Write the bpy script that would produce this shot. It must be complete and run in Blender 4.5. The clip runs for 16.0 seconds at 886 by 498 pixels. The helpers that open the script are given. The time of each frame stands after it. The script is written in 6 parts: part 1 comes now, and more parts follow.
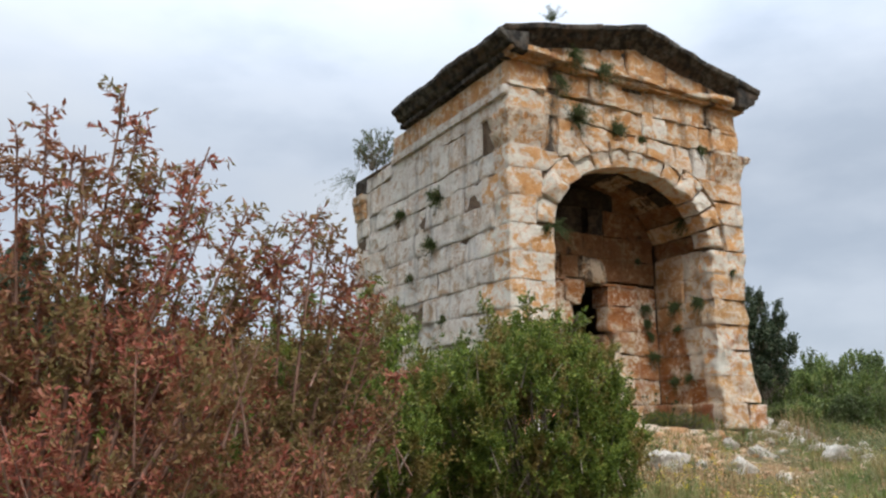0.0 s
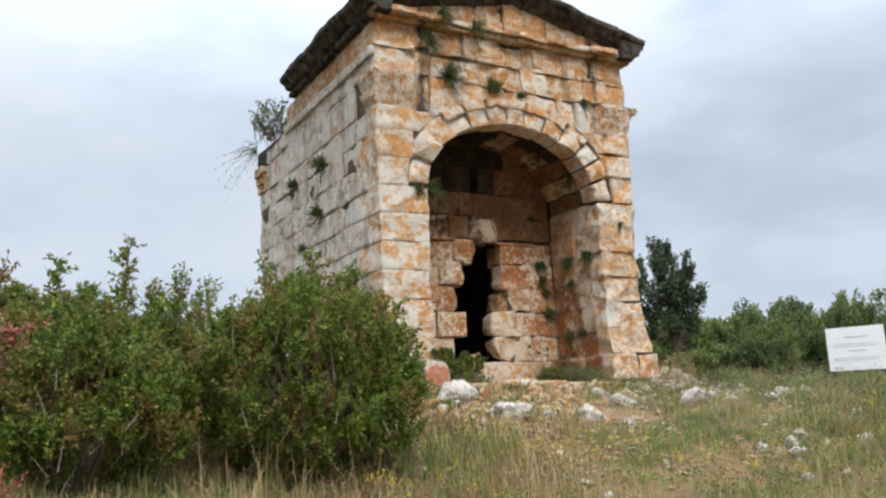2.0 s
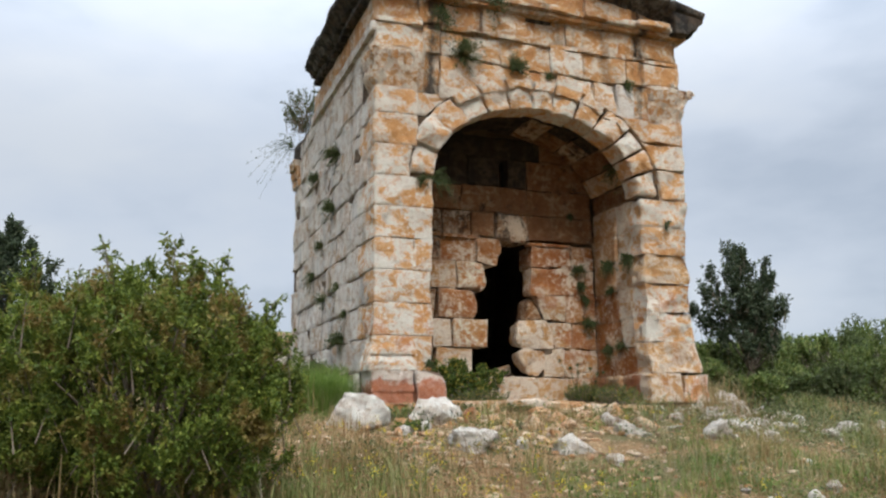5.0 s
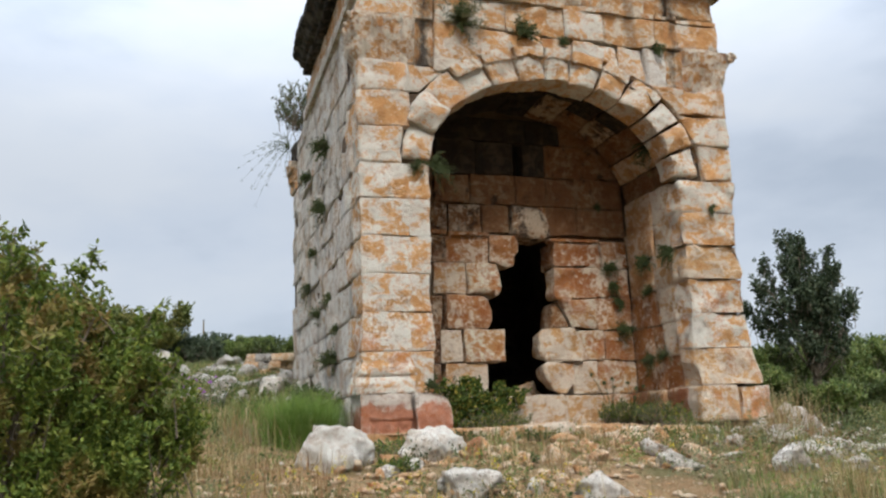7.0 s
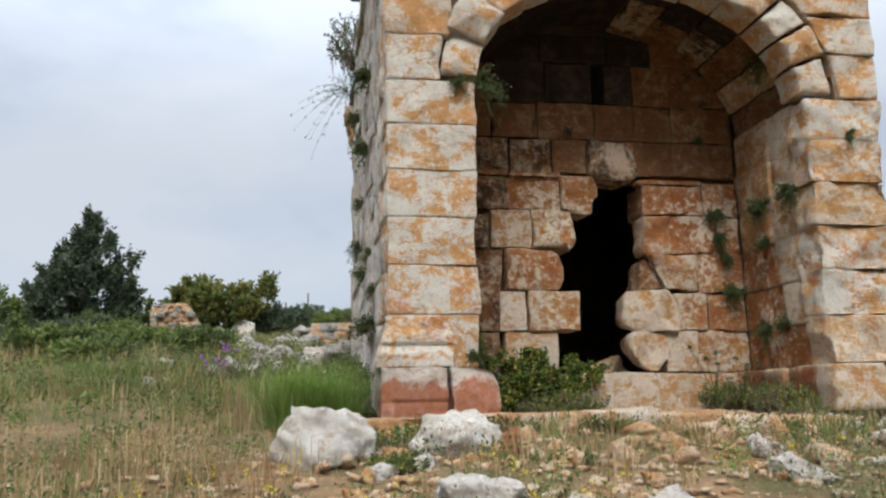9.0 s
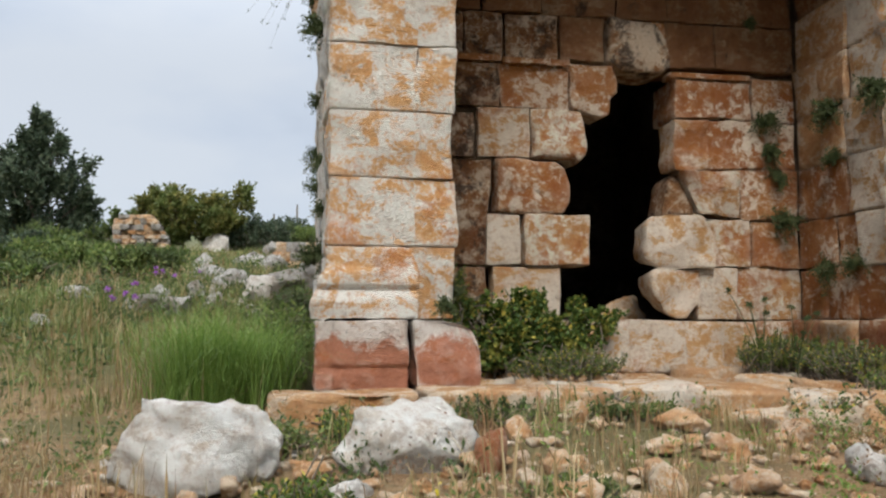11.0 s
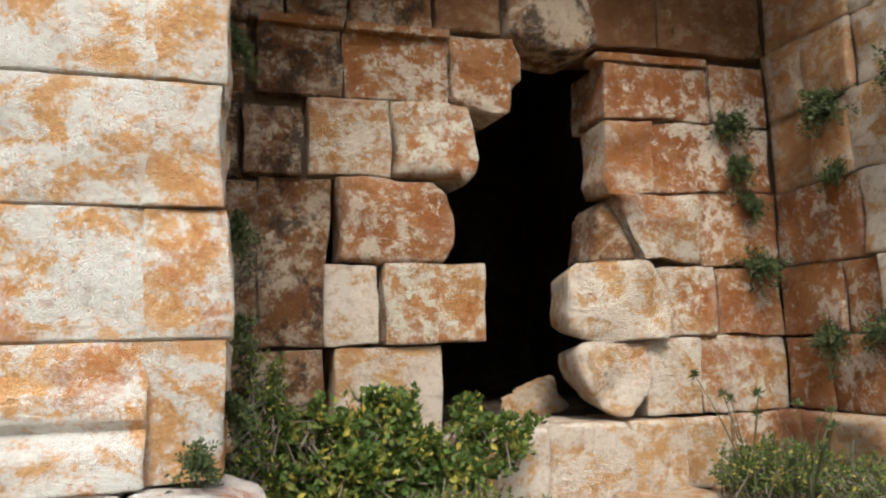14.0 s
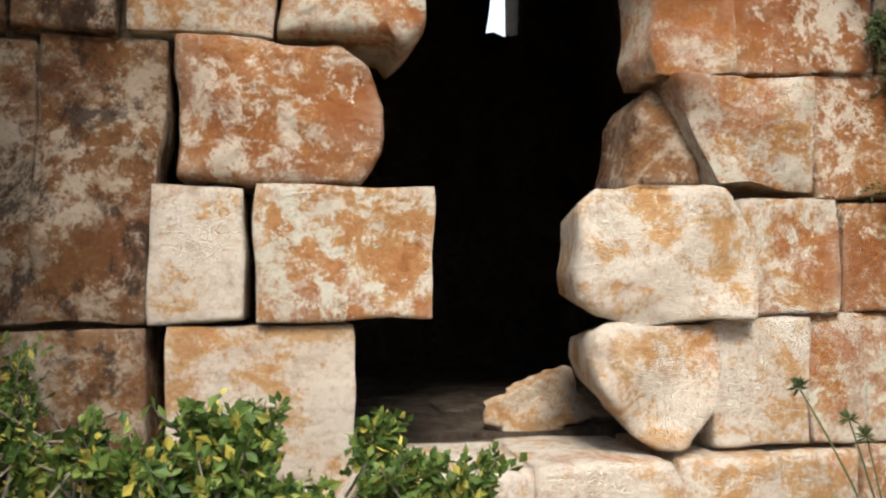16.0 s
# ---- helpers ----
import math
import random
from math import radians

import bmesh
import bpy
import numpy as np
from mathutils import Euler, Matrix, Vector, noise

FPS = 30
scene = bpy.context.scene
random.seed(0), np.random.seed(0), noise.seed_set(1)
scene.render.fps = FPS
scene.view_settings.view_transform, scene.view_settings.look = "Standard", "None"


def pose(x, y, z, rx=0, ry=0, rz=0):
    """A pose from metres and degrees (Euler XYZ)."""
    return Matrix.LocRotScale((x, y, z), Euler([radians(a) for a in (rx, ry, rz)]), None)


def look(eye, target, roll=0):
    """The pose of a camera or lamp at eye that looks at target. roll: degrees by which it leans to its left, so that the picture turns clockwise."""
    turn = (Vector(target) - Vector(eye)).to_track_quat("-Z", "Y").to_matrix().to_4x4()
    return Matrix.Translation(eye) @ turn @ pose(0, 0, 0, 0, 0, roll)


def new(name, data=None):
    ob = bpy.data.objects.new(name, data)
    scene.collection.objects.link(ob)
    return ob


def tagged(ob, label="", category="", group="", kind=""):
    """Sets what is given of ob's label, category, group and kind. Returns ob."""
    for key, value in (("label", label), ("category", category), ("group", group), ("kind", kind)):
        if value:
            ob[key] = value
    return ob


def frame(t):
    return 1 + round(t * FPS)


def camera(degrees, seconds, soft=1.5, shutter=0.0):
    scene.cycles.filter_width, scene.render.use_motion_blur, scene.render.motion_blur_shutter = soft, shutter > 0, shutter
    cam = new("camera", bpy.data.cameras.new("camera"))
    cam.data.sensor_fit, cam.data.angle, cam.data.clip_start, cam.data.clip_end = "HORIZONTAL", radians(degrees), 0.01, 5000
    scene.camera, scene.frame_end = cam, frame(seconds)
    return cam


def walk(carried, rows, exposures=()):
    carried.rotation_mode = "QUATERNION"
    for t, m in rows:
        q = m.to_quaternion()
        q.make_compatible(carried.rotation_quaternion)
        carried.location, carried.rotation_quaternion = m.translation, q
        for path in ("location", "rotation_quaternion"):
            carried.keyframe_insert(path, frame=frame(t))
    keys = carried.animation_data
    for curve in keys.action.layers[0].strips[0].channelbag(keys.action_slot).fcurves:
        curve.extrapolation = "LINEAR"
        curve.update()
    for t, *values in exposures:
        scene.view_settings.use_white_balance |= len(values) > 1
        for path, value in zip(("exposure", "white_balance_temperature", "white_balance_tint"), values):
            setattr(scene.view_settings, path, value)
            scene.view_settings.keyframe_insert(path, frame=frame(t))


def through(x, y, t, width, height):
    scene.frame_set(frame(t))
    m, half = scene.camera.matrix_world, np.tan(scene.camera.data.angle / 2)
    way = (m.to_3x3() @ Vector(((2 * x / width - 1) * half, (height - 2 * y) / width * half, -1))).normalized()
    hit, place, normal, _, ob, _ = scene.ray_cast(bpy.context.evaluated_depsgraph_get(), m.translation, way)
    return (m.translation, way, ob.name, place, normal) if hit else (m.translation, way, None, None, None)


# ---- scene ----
cam = camera(56.9, 16.0, soft=2.3)
METRES, EYE, TILT, LEAN, TURN = 17.0, 1.5, 0.0, 0.0, -28.3
ROWS = [
    (0.0, 0.0, 0.0, 0.0, -0.04, 12.05, -0.17),
    (0.5, 0.0268, 0.0024, 0.0003, -1.28, 10.5, 0.34),
    (1.0, 0.0523, 0.0023, 0.0005, -2.7, 6.45, 2.32),
    (1.5, 0.0799, 0.0052, -0.0051, -4.12, 9.61, -0.91),
    (2.0, 0.1105, 0.005, -0.0113, -0.54, 10.11, 2.95),
    (2.5, 0.1326, 0.0166, -0.0096, -0.25, 7.47, 3.04),
    (3.0, 0.1576, 0.0318, -0.011, 0.25, 7.75, 3.24),
    (3.5, 0.185, 0.0341, -0.011, 6.69, 14.0, 1.56),
    (3.7, 0.1925, 0.0415, -0.0101, 6.29, 11.92, 1.66),
    (5.8, 0.2228, 0.1531, -0.0025, 9.75, 10.72, 0.83),
    (6.0, 0.223, 0.1663, -0.0011, 10.19, 11.25, 1.63),
    (6.5, 0.2278, 0.1899, 0.0007, 9.62, 13.16, 3.52),
    (7.0, 0.2326, 0.2223, 0.0024, 11.16, 11.98, 2.18),
    (7.5, 0.2352, 0.2551, 0.0053, 14.54, 14.8, 1.85),
    (8.0, 0.2446, 0.287, 0.0082, 12.15, 10.38, -1.23),
    (8.5, 0.2453, 0.3178, 0.0046, 16.64, 11.64, 1.68),
    (9.0, 0.2455, 0.3558, 0.0045, 19.04, 10.57, 1.01),
    (9.2, 0.2433, 0.372, 0.0064, 18.22, 8.25, 0.18),
    (11.3, 0.2135, 0.4967, 0.0286, 18.79, 4.47, -0.05),
    (11.5, 0.2113, 0.5063, 0.0301, 18.71, 6.45, -0.07),
    (12.0, 0.2082, 0.5327, 0.0326, 16.29, 4.82, 3.06),
    (12.5, 0.2016, 0.558, 0.0379, 17.21, 4.39, 0.48),
    (13.0, 0.1966, 0.5865, 0.0455, 13.94, 4.1, -0.03),
    (13.5, 0.2011, 0.6129, 0.0466, 12.35, 5.28, 1.09),
    (14.0, 0.1944, 0.6436, 0.05, 11.78, 6.96, 1.77),
    (14.5, 0.1952, 0.6696, 0.0554, 11.94, 4.37, 1.52),
    (15.0, 0.2038, 0.7018, 0.052, 14.25, 2.56, 1.54),
    (15.5, 0.2047, 0.7343, 0.0539, 16.51, 4.6, 0.64),
    (16.0, 0.204, 0.7704, 0.0561, 17.66, 3.57, 0.54),
]
walk(cam, [(t, pose(0, 0, EYE, TILT, LEAN, TURN) @ pose(METRES * x, METRES * y, METRES * z, 90 + pitch, roll, yaw)) for t, x, y, z, yaw, pitch, roll in ROWS],
     [(0, 0.2), (1.2, 0.34), (2.8, 0.30), (3.6, 0.18), (9, 0.18), (11.5, 0.27), (12.5, 0.46), (13.5, 0.70), (14.5, 0.94), (15.2, 1.06), (16, 1.24)])

# ---- light: an overcast spring sky with a veiled sun ----
SUN_FROM = Vector((-0.16, -0.86, 1.0)).normalized()
sun = new("sun", bpy.data.lights.new("sun", "SUN"))
sun.data.energy, sun.data.angle, sun.data.color = 3.0, radians(20), (1.0, 0.96, 0.91)
sun.matrix_world = look((0, 0, 40), Vector((0, 0, 40)) - SUN_FROM)

world = bpy.data.worlds.new("overcast_sky")
scene.world = world
world.use_nodes = True


def world_sky():
    nt = world.node_tree
    nt.nodes.clear()
    N, L = nt.nodes.new, nt.links.new
    out, bg = N("ShaderNodeOutputWorld"), N("ShaderNodeBackground")
    sky = N("ShaderNodeTexSky")
    sky.sky_type, sky.sun_disc = "NISHITA", False
    sky.sun_elevation = math.asin(SUN_FROM.z)
    sky.sun_rotation = math.atan2(SUN_FROM.x, SUN_FROM.y)
    co, sep = N("ShaderNodeTexCoord"), N("ShaderNodeSeparateXYZ")
    L(co.outputs["Generated"], sep.inputs[0])
    mp = N("ShaderNodeMapping")
    mp.inputs["Scale"].default_value = (1.0, 1.0, 2.3)
    L(co.outputs["Generated"], mp.inputs[0])
    big, fine = N("ShaderNodeTexNoise"), N("ShaderNodeTexNoise")
    for n, sc, de, ro in ((big, 1.9, 4, 0.5), (fine, 5.0, 6, 0.55)):
        n.inputs["Scale"].default_value, n.inputs["Detail"].default_value, n.inputs["Roughness"].default_value = sc, de, ro
        L(mp.outputs[0], n.inputs["Vector"])
    mixn = N("ShaderNodeMath")
    mixn.operation = "MULTIPLY_ADD"
    mixn.inputs[1].default_value = 0.4
    L(fine.outputs["Fac"], mixn.inputs[0])
    L(big.outputs["Fac"], mixn.inputs[2])
    ramp = N("ShaderNodeValToRGB")
    e = ramp.color_ramp.elements
    e[0].position, e[0].color = 0.54, (5.2, 6.0, 7.2, 1)
    e[1].position, e[1].color = 0.84, (7.35, 7.95, 8.8, 1)
    m = e.new(0.69)
    m.color = (6.6, 7.35, 8.5, 1)
    L(mixn.outputs[0], ramp.inputs[0])
    # an overcast sky grows brighter towards the zenith
    rise = N("ShaderNodeMapRange")
    rise.interpolation_type = "SMOOTHSTEP"
    rise.inputs["From Min"].default_value, rise.inputs["From Max"].default_value = 0.25, 1.0
    rise.inputs["To Min"].default_value, rise.inputs["To Max"].default_value = 0.80, 3.5
    L(sep.outputs["Z"], rise.inputs["Value"])
    mul = N("ShaderNodeVectorMath")
    mul.operation = "SCALE"
    L(ramp.outputs["Color"], mul.inputs[0])
    L(rise.outputs[0], mul.inputs["Scale"])
    mix = N("ShaderNodeMix")
    mix.data_type = "RGBA"
    mix.inputs["Factor"].default_value = 0.92
    L(sky.outputs[0], mix.inputs["A"])
    L(mul.outputs[0], mix.inputs["B"])
    L(mix.outputs["Result"], bg.inputs["Color"])
    bg.inputs["Strength"].default_value = 0.1
    L(bg.outputs[0], out.inputs[0])


world_sky()


# ---- materials ----
class Nodes:
    """A material's node tree with short calls."""

    def __init__(self, name, rough=0.9):
        self.mat = bpy.data.materials.new(name)
        self.mat.use_nodes = True
        self.nt = self.mat.node_tree
        self.bsdf = self.nt.nodes["Principled BSDF"]
        self.bsdf.inputs["Roughness"].default_value = rough
        self.bsdf.inputs["Specular IOR Level"].default_value = 0.25
        self.geo = self.nt.nodes.new("ShaderNodeNewGeometry")
        self.at = self.geo.outputs["Position"]

    def pos(self, scale=(1, 1, 1), shift=(0, 0, 0)):
        m = self.nt.nodes.new("ShaderNodeMapping")
        m.inputs["Scale"].default_value, m.inputs["Location"].default_value = scale, shift
        self.nt.links.new(self.at, m.inputs[0])
        return m.outputs[0]

    def noise(self, scale, detail=4, rough=0.55, at=None, warp=0.0):
        n = self.nt.nodes.new("ShaderNodeTexNoise")
        n.inputs["Scale"].default_value, n.inputs["Detail"].default_value = scale, detail
        n.inputs["Roughness"].default_value, n.inputs["Distortion"].default_value = rough, warp
        self.nt.links.new(at or self.at, n.inputs["Vector"])
        return n.outputs["Fac"]

    def step(self, value, lo, hi, top=1.0):
        n = self.nt.nodes.new("ShaderNodeMapRange")
        n.inputs["From Min"].default_value, n.inputs["From Max"].default_value = lo, hi
        n.inputs["To Min"].default_value, n.inputs["To Max"].default_value = 0.0, top
        self.nt.links.new(value, n.inputs["Value"])
        return n.outputs[0]

    def math(self, op, a, b):
        n = self.nt.nodes.new("ShaderNodeMath")
        n.operation = op
        for i, v in enumerate((a, b)):
            if isinstance(v, (int, float)):
                n.inputs[i].default_value = v
            else:
                self.nt.links.new(v, n.inputs[i])
        return n.outputs[0]

    def mix(self, fac, a, b, mode="MIX"):
        n = self.nt.nodes.new("ShaderNodeMix")
        n.data_type, n.blend_type = "RGBA", mode
        for key, v in (("Factor", fac), ("A", a), ("B", b)):
            if isinstance(v, (int, float)):
                n.inputs[key].default_value = v
            elif isinstance(v, tuple):
                n.inputs[key].default_value = (*v, 1)
            else:
                self.nt.links.new(v, n.inputs[key])
        return n.outputs["Result"]

    def ramp(self, value, *stops):
        n = self.nt.nodes.new("ShaderNodeValToRGB")
        e = n.color_ramp.elements
        while len(e) < len(stops):
            e.new(0.5)
        for el, (p, c) in zip(e, stops):
            el.position, el.color = p, (*c, 1)
        self.nt.links.new(value, n.inputs[0])
        return n.outputs["Color"]

    def rand(self):
        return self.nt.nodes.new("ShaderNodeObjectInfo").outputs["Random"]

    def each_apart(self):
        """Shift the patterns from object to object, so that each stone has its own."""
        r, m = self.rand(), self.nt.nodes.new("ShaderNodeVectorMath")
        m.operation = "MULTIPLY_ADD"
        self.nt.links.new(r, m.inputs[0])
        m.inputs[1].default_value = (37.0, 53.0, 29.0)
        self.nt.links.new(self.geo.outputs["Position"], m.inputs[2])
        self.at = m.outputs[0]
        return r

    def island(self):
        return self.geo.outputs["Random Per Island"]

    def bump(self, height, strength, distance, under=None):
        n = self.nt.nodes.new("ShaderNodeBump")
        n.inputs["Strength"].default_value, n.inputs["Distance"].default_value = strength, distance
        self.nt.links.new(height, n.inputs["Height"])
        if under:
            self.nt.links.new(under, n.inputs["Normal"])
        return n.outputs[0]

    def done(self, color, normal=None):
        self.nt.links.new(color, self.bsdf.inputs["Base Color"])
        if normal:
            self.nt.links.new(normal, self.bsdf.inputs["Normal"])
        return self.mat


def limestone(name, white, tan, rust, tan_at=0.5, rust_at=0.62, lichen=0.0, streak=0.0, flakes=0.0, scale=1.0, lichen_at=0.6, lichen_col=(0.035, 0.028, 0.022), low_red=None, low_gain=0.55, stains=(), apart=True, soft=0.6, worn=0.42):
    """Weathered limestone: white ground, tan and rust patina, black lichen, rain streaks, pale flaked spots and worn edges."""
    n = Nodes(name, 0.92)
    run = n.noise(1.0, 9, 0.7, n.pos((2.6, 2.6, 0.25)))
    own = n.each_apart() if apart else n.rand()
    broad = n.noise(1.3 * scale, 3, 0.5, n.pos((1, 1, 1), (5, 1, 2)))
    mid = n.noise(4.2 * scale, 10, 0.68, n.pos((1, 1, 1.4)), warp=0.6)
    fine = n.noise(19.0 * scale, 8, 0.72, n.pos((1, 1, 1), (6, 2, 7)))
    speck = n.math("MULTIPLY", n.math("SUBTRACT", n.noise(60.0 * scale, 6, 0.7, n.pos((1, 1, 1), (2, 2, 5))), 0.5), 0.20)
    patch = n.math("ADD", n.math("ADD", n.math("MULTIPLY", broad, 0.17), n.math("MULTIPLY", mid, 0.58)), n.math("ADD", n.math("MULTIPLY", fine, 0.25), speck))
    patch = n.math("ADD", patch, n.math("MULTIPLY", n.math("SUBTRACT", own, 0.5), 0.03))
    cream = tuple(0.62 * a + 0.38 * b for a, b in zip(white, tan))
    deep = tuple(0.60 * a + 0.40 * b for a, b in zip(tan, rust))
    pale = tuple(min(0.88, 1.05 * c) for c in white)
    col = n.ramp(patch, (tan_at - 0.085 * soft, pale), (tan_at - 0.045 * soft, white), (tan_at - 0.012 * soft, cream), (tan_at + 0.035 * soft, tan), (tan_at + 0.115 * soft, deep))
    rusty = n.math("ADD", n.math("MULTIPLY", n.noise(2.0 * scale, 3, 0.5, n.pos((1, 1, 1), (7, 3, 1))), 0.5), n.math("MULTIPLY", n.noise(7.0 * scale, 12, 0.72, n.pos((1, 1, 1), (3, 3, 9)), 0.5), 0.5))
    rusty = n.math("ADD", rusty, speck)
    if low_red:
        sep = n.nt.nodes.new("ShaderNodeSeparateXYZ")
        n.nt.links.new(n.geo.outputs["Position"], sep.inputs[0])
        rusty = n.math("ADD", rusty, n.math("MULTIPLY", n.math("SUBTRACT", low_red, sep.outputs["Z"]), low_gain))
    col = n.mix(n.step(rusty, rust_at - 0.03, rust_at + 0.06, 0.85), col, rust)
    # whole stones differ in tone
    col = n.mix(n.step(n.rand(), 0.35, 1.0, 0.14), col, tuple(0.6 * a + 0.4 * b for a, b in zip(tan, rust)))
    if flakes:
        chip = n.step(n.math("ADD", n.math("MULTIPLY", n.noise(9.0 * scale, 12, 0.75, n.pos((1, 1, 1), (2, 9, 4)), 0.3), 0.6), n.math("ADD", n.math("MULTIPLY", broad, 0.4), speck)), 0.565 - 0.09 * flakes, 0.605 - 0.09 * flakes)
        col = n.mix(chip, col, tuple(min(0.8, 1.08 * c) for c in white))
    # edges and ridges are worn back to the pale stone
    edge = n.math("MULTIPLY", n.step(n.geo.outputs["Pointiness"], 0.505, 0.56, worn), n.step(n.noise(8.0, 6, 0.7, n.pos((1, 1, 1), (1, 6, 3))), 0.40, 0.56))
    col = n.mix(edge, col, pale)
    if lichen:
        spot = n.step(n.noise(4.4 * scale, 12, 0.78, n.pos((1, 1, 0.8), (4, 4, 8)), 0.3), lichen_at, lichen_at + 0.07, lichen)
        col = n.mix(spot, col, lichen_col)
    if streak:
        col = n.mix(n.step(run, 0.51, 0.62, streak), col, (0.085, 0.075, 0.065))
    for x, w in stains:
        # black runs below leaks in the cornice
        sx = n.nt.nodes.new("ShaderNodeSeparateXYZ")
        n.nt.links.new(n.geo.outputs["Position"], sx.inputs[0])
        off = n.math("ABSOLUTE", n.math("SUBTRACT", sx.outputs["X"], x), 0.0)
        side = n.math("SUBTRACT", n.math("ADD", w, n.math("MULTIPLY", n.math("SUBTRACT", n.noise(4.0, 9, 0.72, n.pos((1, 1, 0.5))), 0.5), 0.9)), off)
        col = n.mix(n.step(side, -0.02, 0.15, 0.88), col, (0.03, 0.027, 0.024))
    # broad and small changes of tone, grain and dark pores
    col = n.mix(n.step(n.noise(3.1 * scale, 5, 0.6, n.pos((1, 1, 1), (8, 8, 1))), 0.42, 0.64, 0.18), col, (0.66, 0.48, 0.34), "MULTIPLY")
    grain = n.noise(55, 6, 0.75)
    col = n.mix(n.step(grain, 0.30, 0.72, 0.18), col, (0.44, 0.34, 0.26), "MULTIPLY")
    # hollows of the bump relief are darkened in the colour to imitate their shade
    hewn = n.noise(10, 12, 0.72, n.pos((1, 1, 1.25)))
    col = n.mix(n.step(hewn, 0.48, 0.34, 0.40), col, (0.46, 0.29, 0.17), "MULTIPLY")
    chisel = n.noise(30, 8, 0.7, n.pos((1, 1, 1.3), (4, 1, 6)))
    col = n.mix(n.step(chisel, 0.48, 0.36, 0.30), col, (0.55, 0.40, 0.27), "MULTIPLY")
    pores = n.step(n.noise(24, 10, 0.8), 0.60, 0.66, 0.5)
    col = n.mix(pores, col, (0.14, 0.10, 0.07))
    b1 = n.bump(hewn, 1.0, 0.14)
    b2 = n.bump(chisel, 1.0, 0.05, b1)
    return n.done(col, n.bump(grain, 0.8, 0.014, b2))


M_FRONT = limestone("front_limestone", (0.87, 0.80, 0.70), (0.79, 0.46, 0.20), (0.64, 0.245, 0.075), 0.508, 0.568, lichen=0.35, lichen_at=0.70, low_red=2.9, low_gain=0.04, scale=0.8)
M_UPPER = limestone("upper_limestone", (0.80, 0.70, 0.56), (0.70, 0.39, 0.16), (0.54, 0.21, 0.07), 0.487, 0.560, lichen=0.7, streak=0.45, lichen_at=0.66, stains=((8.20, 0.13), (12.06, 0.11)))
M_CARVED = limestone("carved_limestone", (0.84, 0.76, 0.64), (0.68, 0.39, 0.17), (0.50, 0.19, 0.06), 0.525, 0.59, scale=1.5)
M_SIDE = limestone("side_limestone", (0.84, 0.80, 0.73), (0.64, 0.49, 0.34), (0.54, 0.29, 0.13), 0.535, 0.60, lichen=0.4, streak=0.36, lichen_at=0.66)
M_PATINA = limestone("porch_patina", (0.74, 0.62, 0.48), (0.52, 0.24, 0.082), (0.38, 0.13, 0.038), 0.448, 0.490, lichen=0.85, flakes=0.50, apart=False, lichen_at=0.66, lichen_col=(0.07, 0.035, 0.018))
M_MIXED = limestone("half_stained_stone", (0.80, 0.70, 0.56), (0.63, 0.35, 0.14), (0.46, 0.16, 0.045), 0.502, 0.520, lichen=0.6, flakes=0.25, lichen_at=0.62, lichen_col=(0.10, 0.05, 0.025), apart=False)
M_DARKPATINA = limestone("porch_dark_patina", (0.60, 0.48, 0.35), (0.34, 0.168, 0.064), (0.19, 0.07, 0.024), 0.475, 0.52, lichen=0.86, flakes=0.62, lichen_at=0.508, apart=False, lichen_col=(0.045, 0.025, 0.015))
# umber stain, deepened so its colour also carries the shade under the vault
M_UMBER = limestone("umber_stained_shaded_stone", (0.41, 0.275, 0.165), (0.305, 0.15, 0.066), (0.20, 0.083, 0.033), 0.46, 0.53, lichen=0.9, lichen_at=0.56, flakes=0.12, apart=False, lichen_col=(0.05, 0.03, 0.018))
M_CREAM = limestone("broken_cream_stone", (0.83, 0.735, 0.60), (0.72, 0.45, 0.21), (0.58, 0.23, 0.065), 0.522, 0.585)
M_RED = limestone("red_plinth_stone", (0.82, 0.75, 0.66), (0.66, 0.42, 0.24), (0.52, 0.145, 0.048), 0.57, 0.505, low_red=1.775, low_gain=0.95, worn=0.8)
M_REDROCK = limestone("rusty_stone", (0.60, 0.45, 0.32), (0.48, 0.22, 0.10), (0.36, 0.12, 0.05), 0.46, 0.53)
# soot, spread wider and blacker to paint in the shade under the vault
M_SOOT_SHADE = limestone("sooty_shaded_vault_stone", (0.11, 0.08, 0.055), (0.055, 0.038, 0.026), (0.035, 0.022, 0.015), 0.50, 0.53, lichen=0.95, lichen_at=0.48)
# chamber limestone, its colour blackened to stand for the unlit room's shade
M_INNER = limestone("shaded_chamber_stone", (0.16, 0.125, 0.09), (0.10, 0.07, 0.045), (0.06, 0.035, 0.022), 0.50, 0.56, lichen=0.9, lichen_at=0.52)
M_ROCK = limestone("field_rock", (0.76, 0.73, 0.67), (0.62, 0.55, 0.46), (0.46, 0.33, 0.22), 0.53, 0.61, lichen=0.4, lichen_at=0.62, scale=1.8, lichen_col=(0.13, 0.13, 0.125))
M_GREYROCK = limestone("grey_slope_rock", (0.52, 0.50, 0.46), (0.36, 0.33, 0.28), (0.28, 0.21, 0.15), 0.52, 0.61, lichen=0.8, lichen_at=0.56, scale=1.6, lichen_col=(0.10, 0.10, 0.095))
M_BOULDER = limestone("white_boulder", (0.86, 0.82, 0.75), (0.70, 0.62, 0.51), (0.50, 0.36, 0.23), 0.54, 0.61, lichen=0.3, lichen_at=0.63, scale=1.6, lichen_col=(0.16, 0.155, 0.15))
M_STEP = limestone("step_stone", (0.77, 0.63, 0.46), (0.67, 0.39, 0.18), (0.50, 0.20, 0.065), 0.49, 0.575, lichen=0.5, lichen_at=0.66)
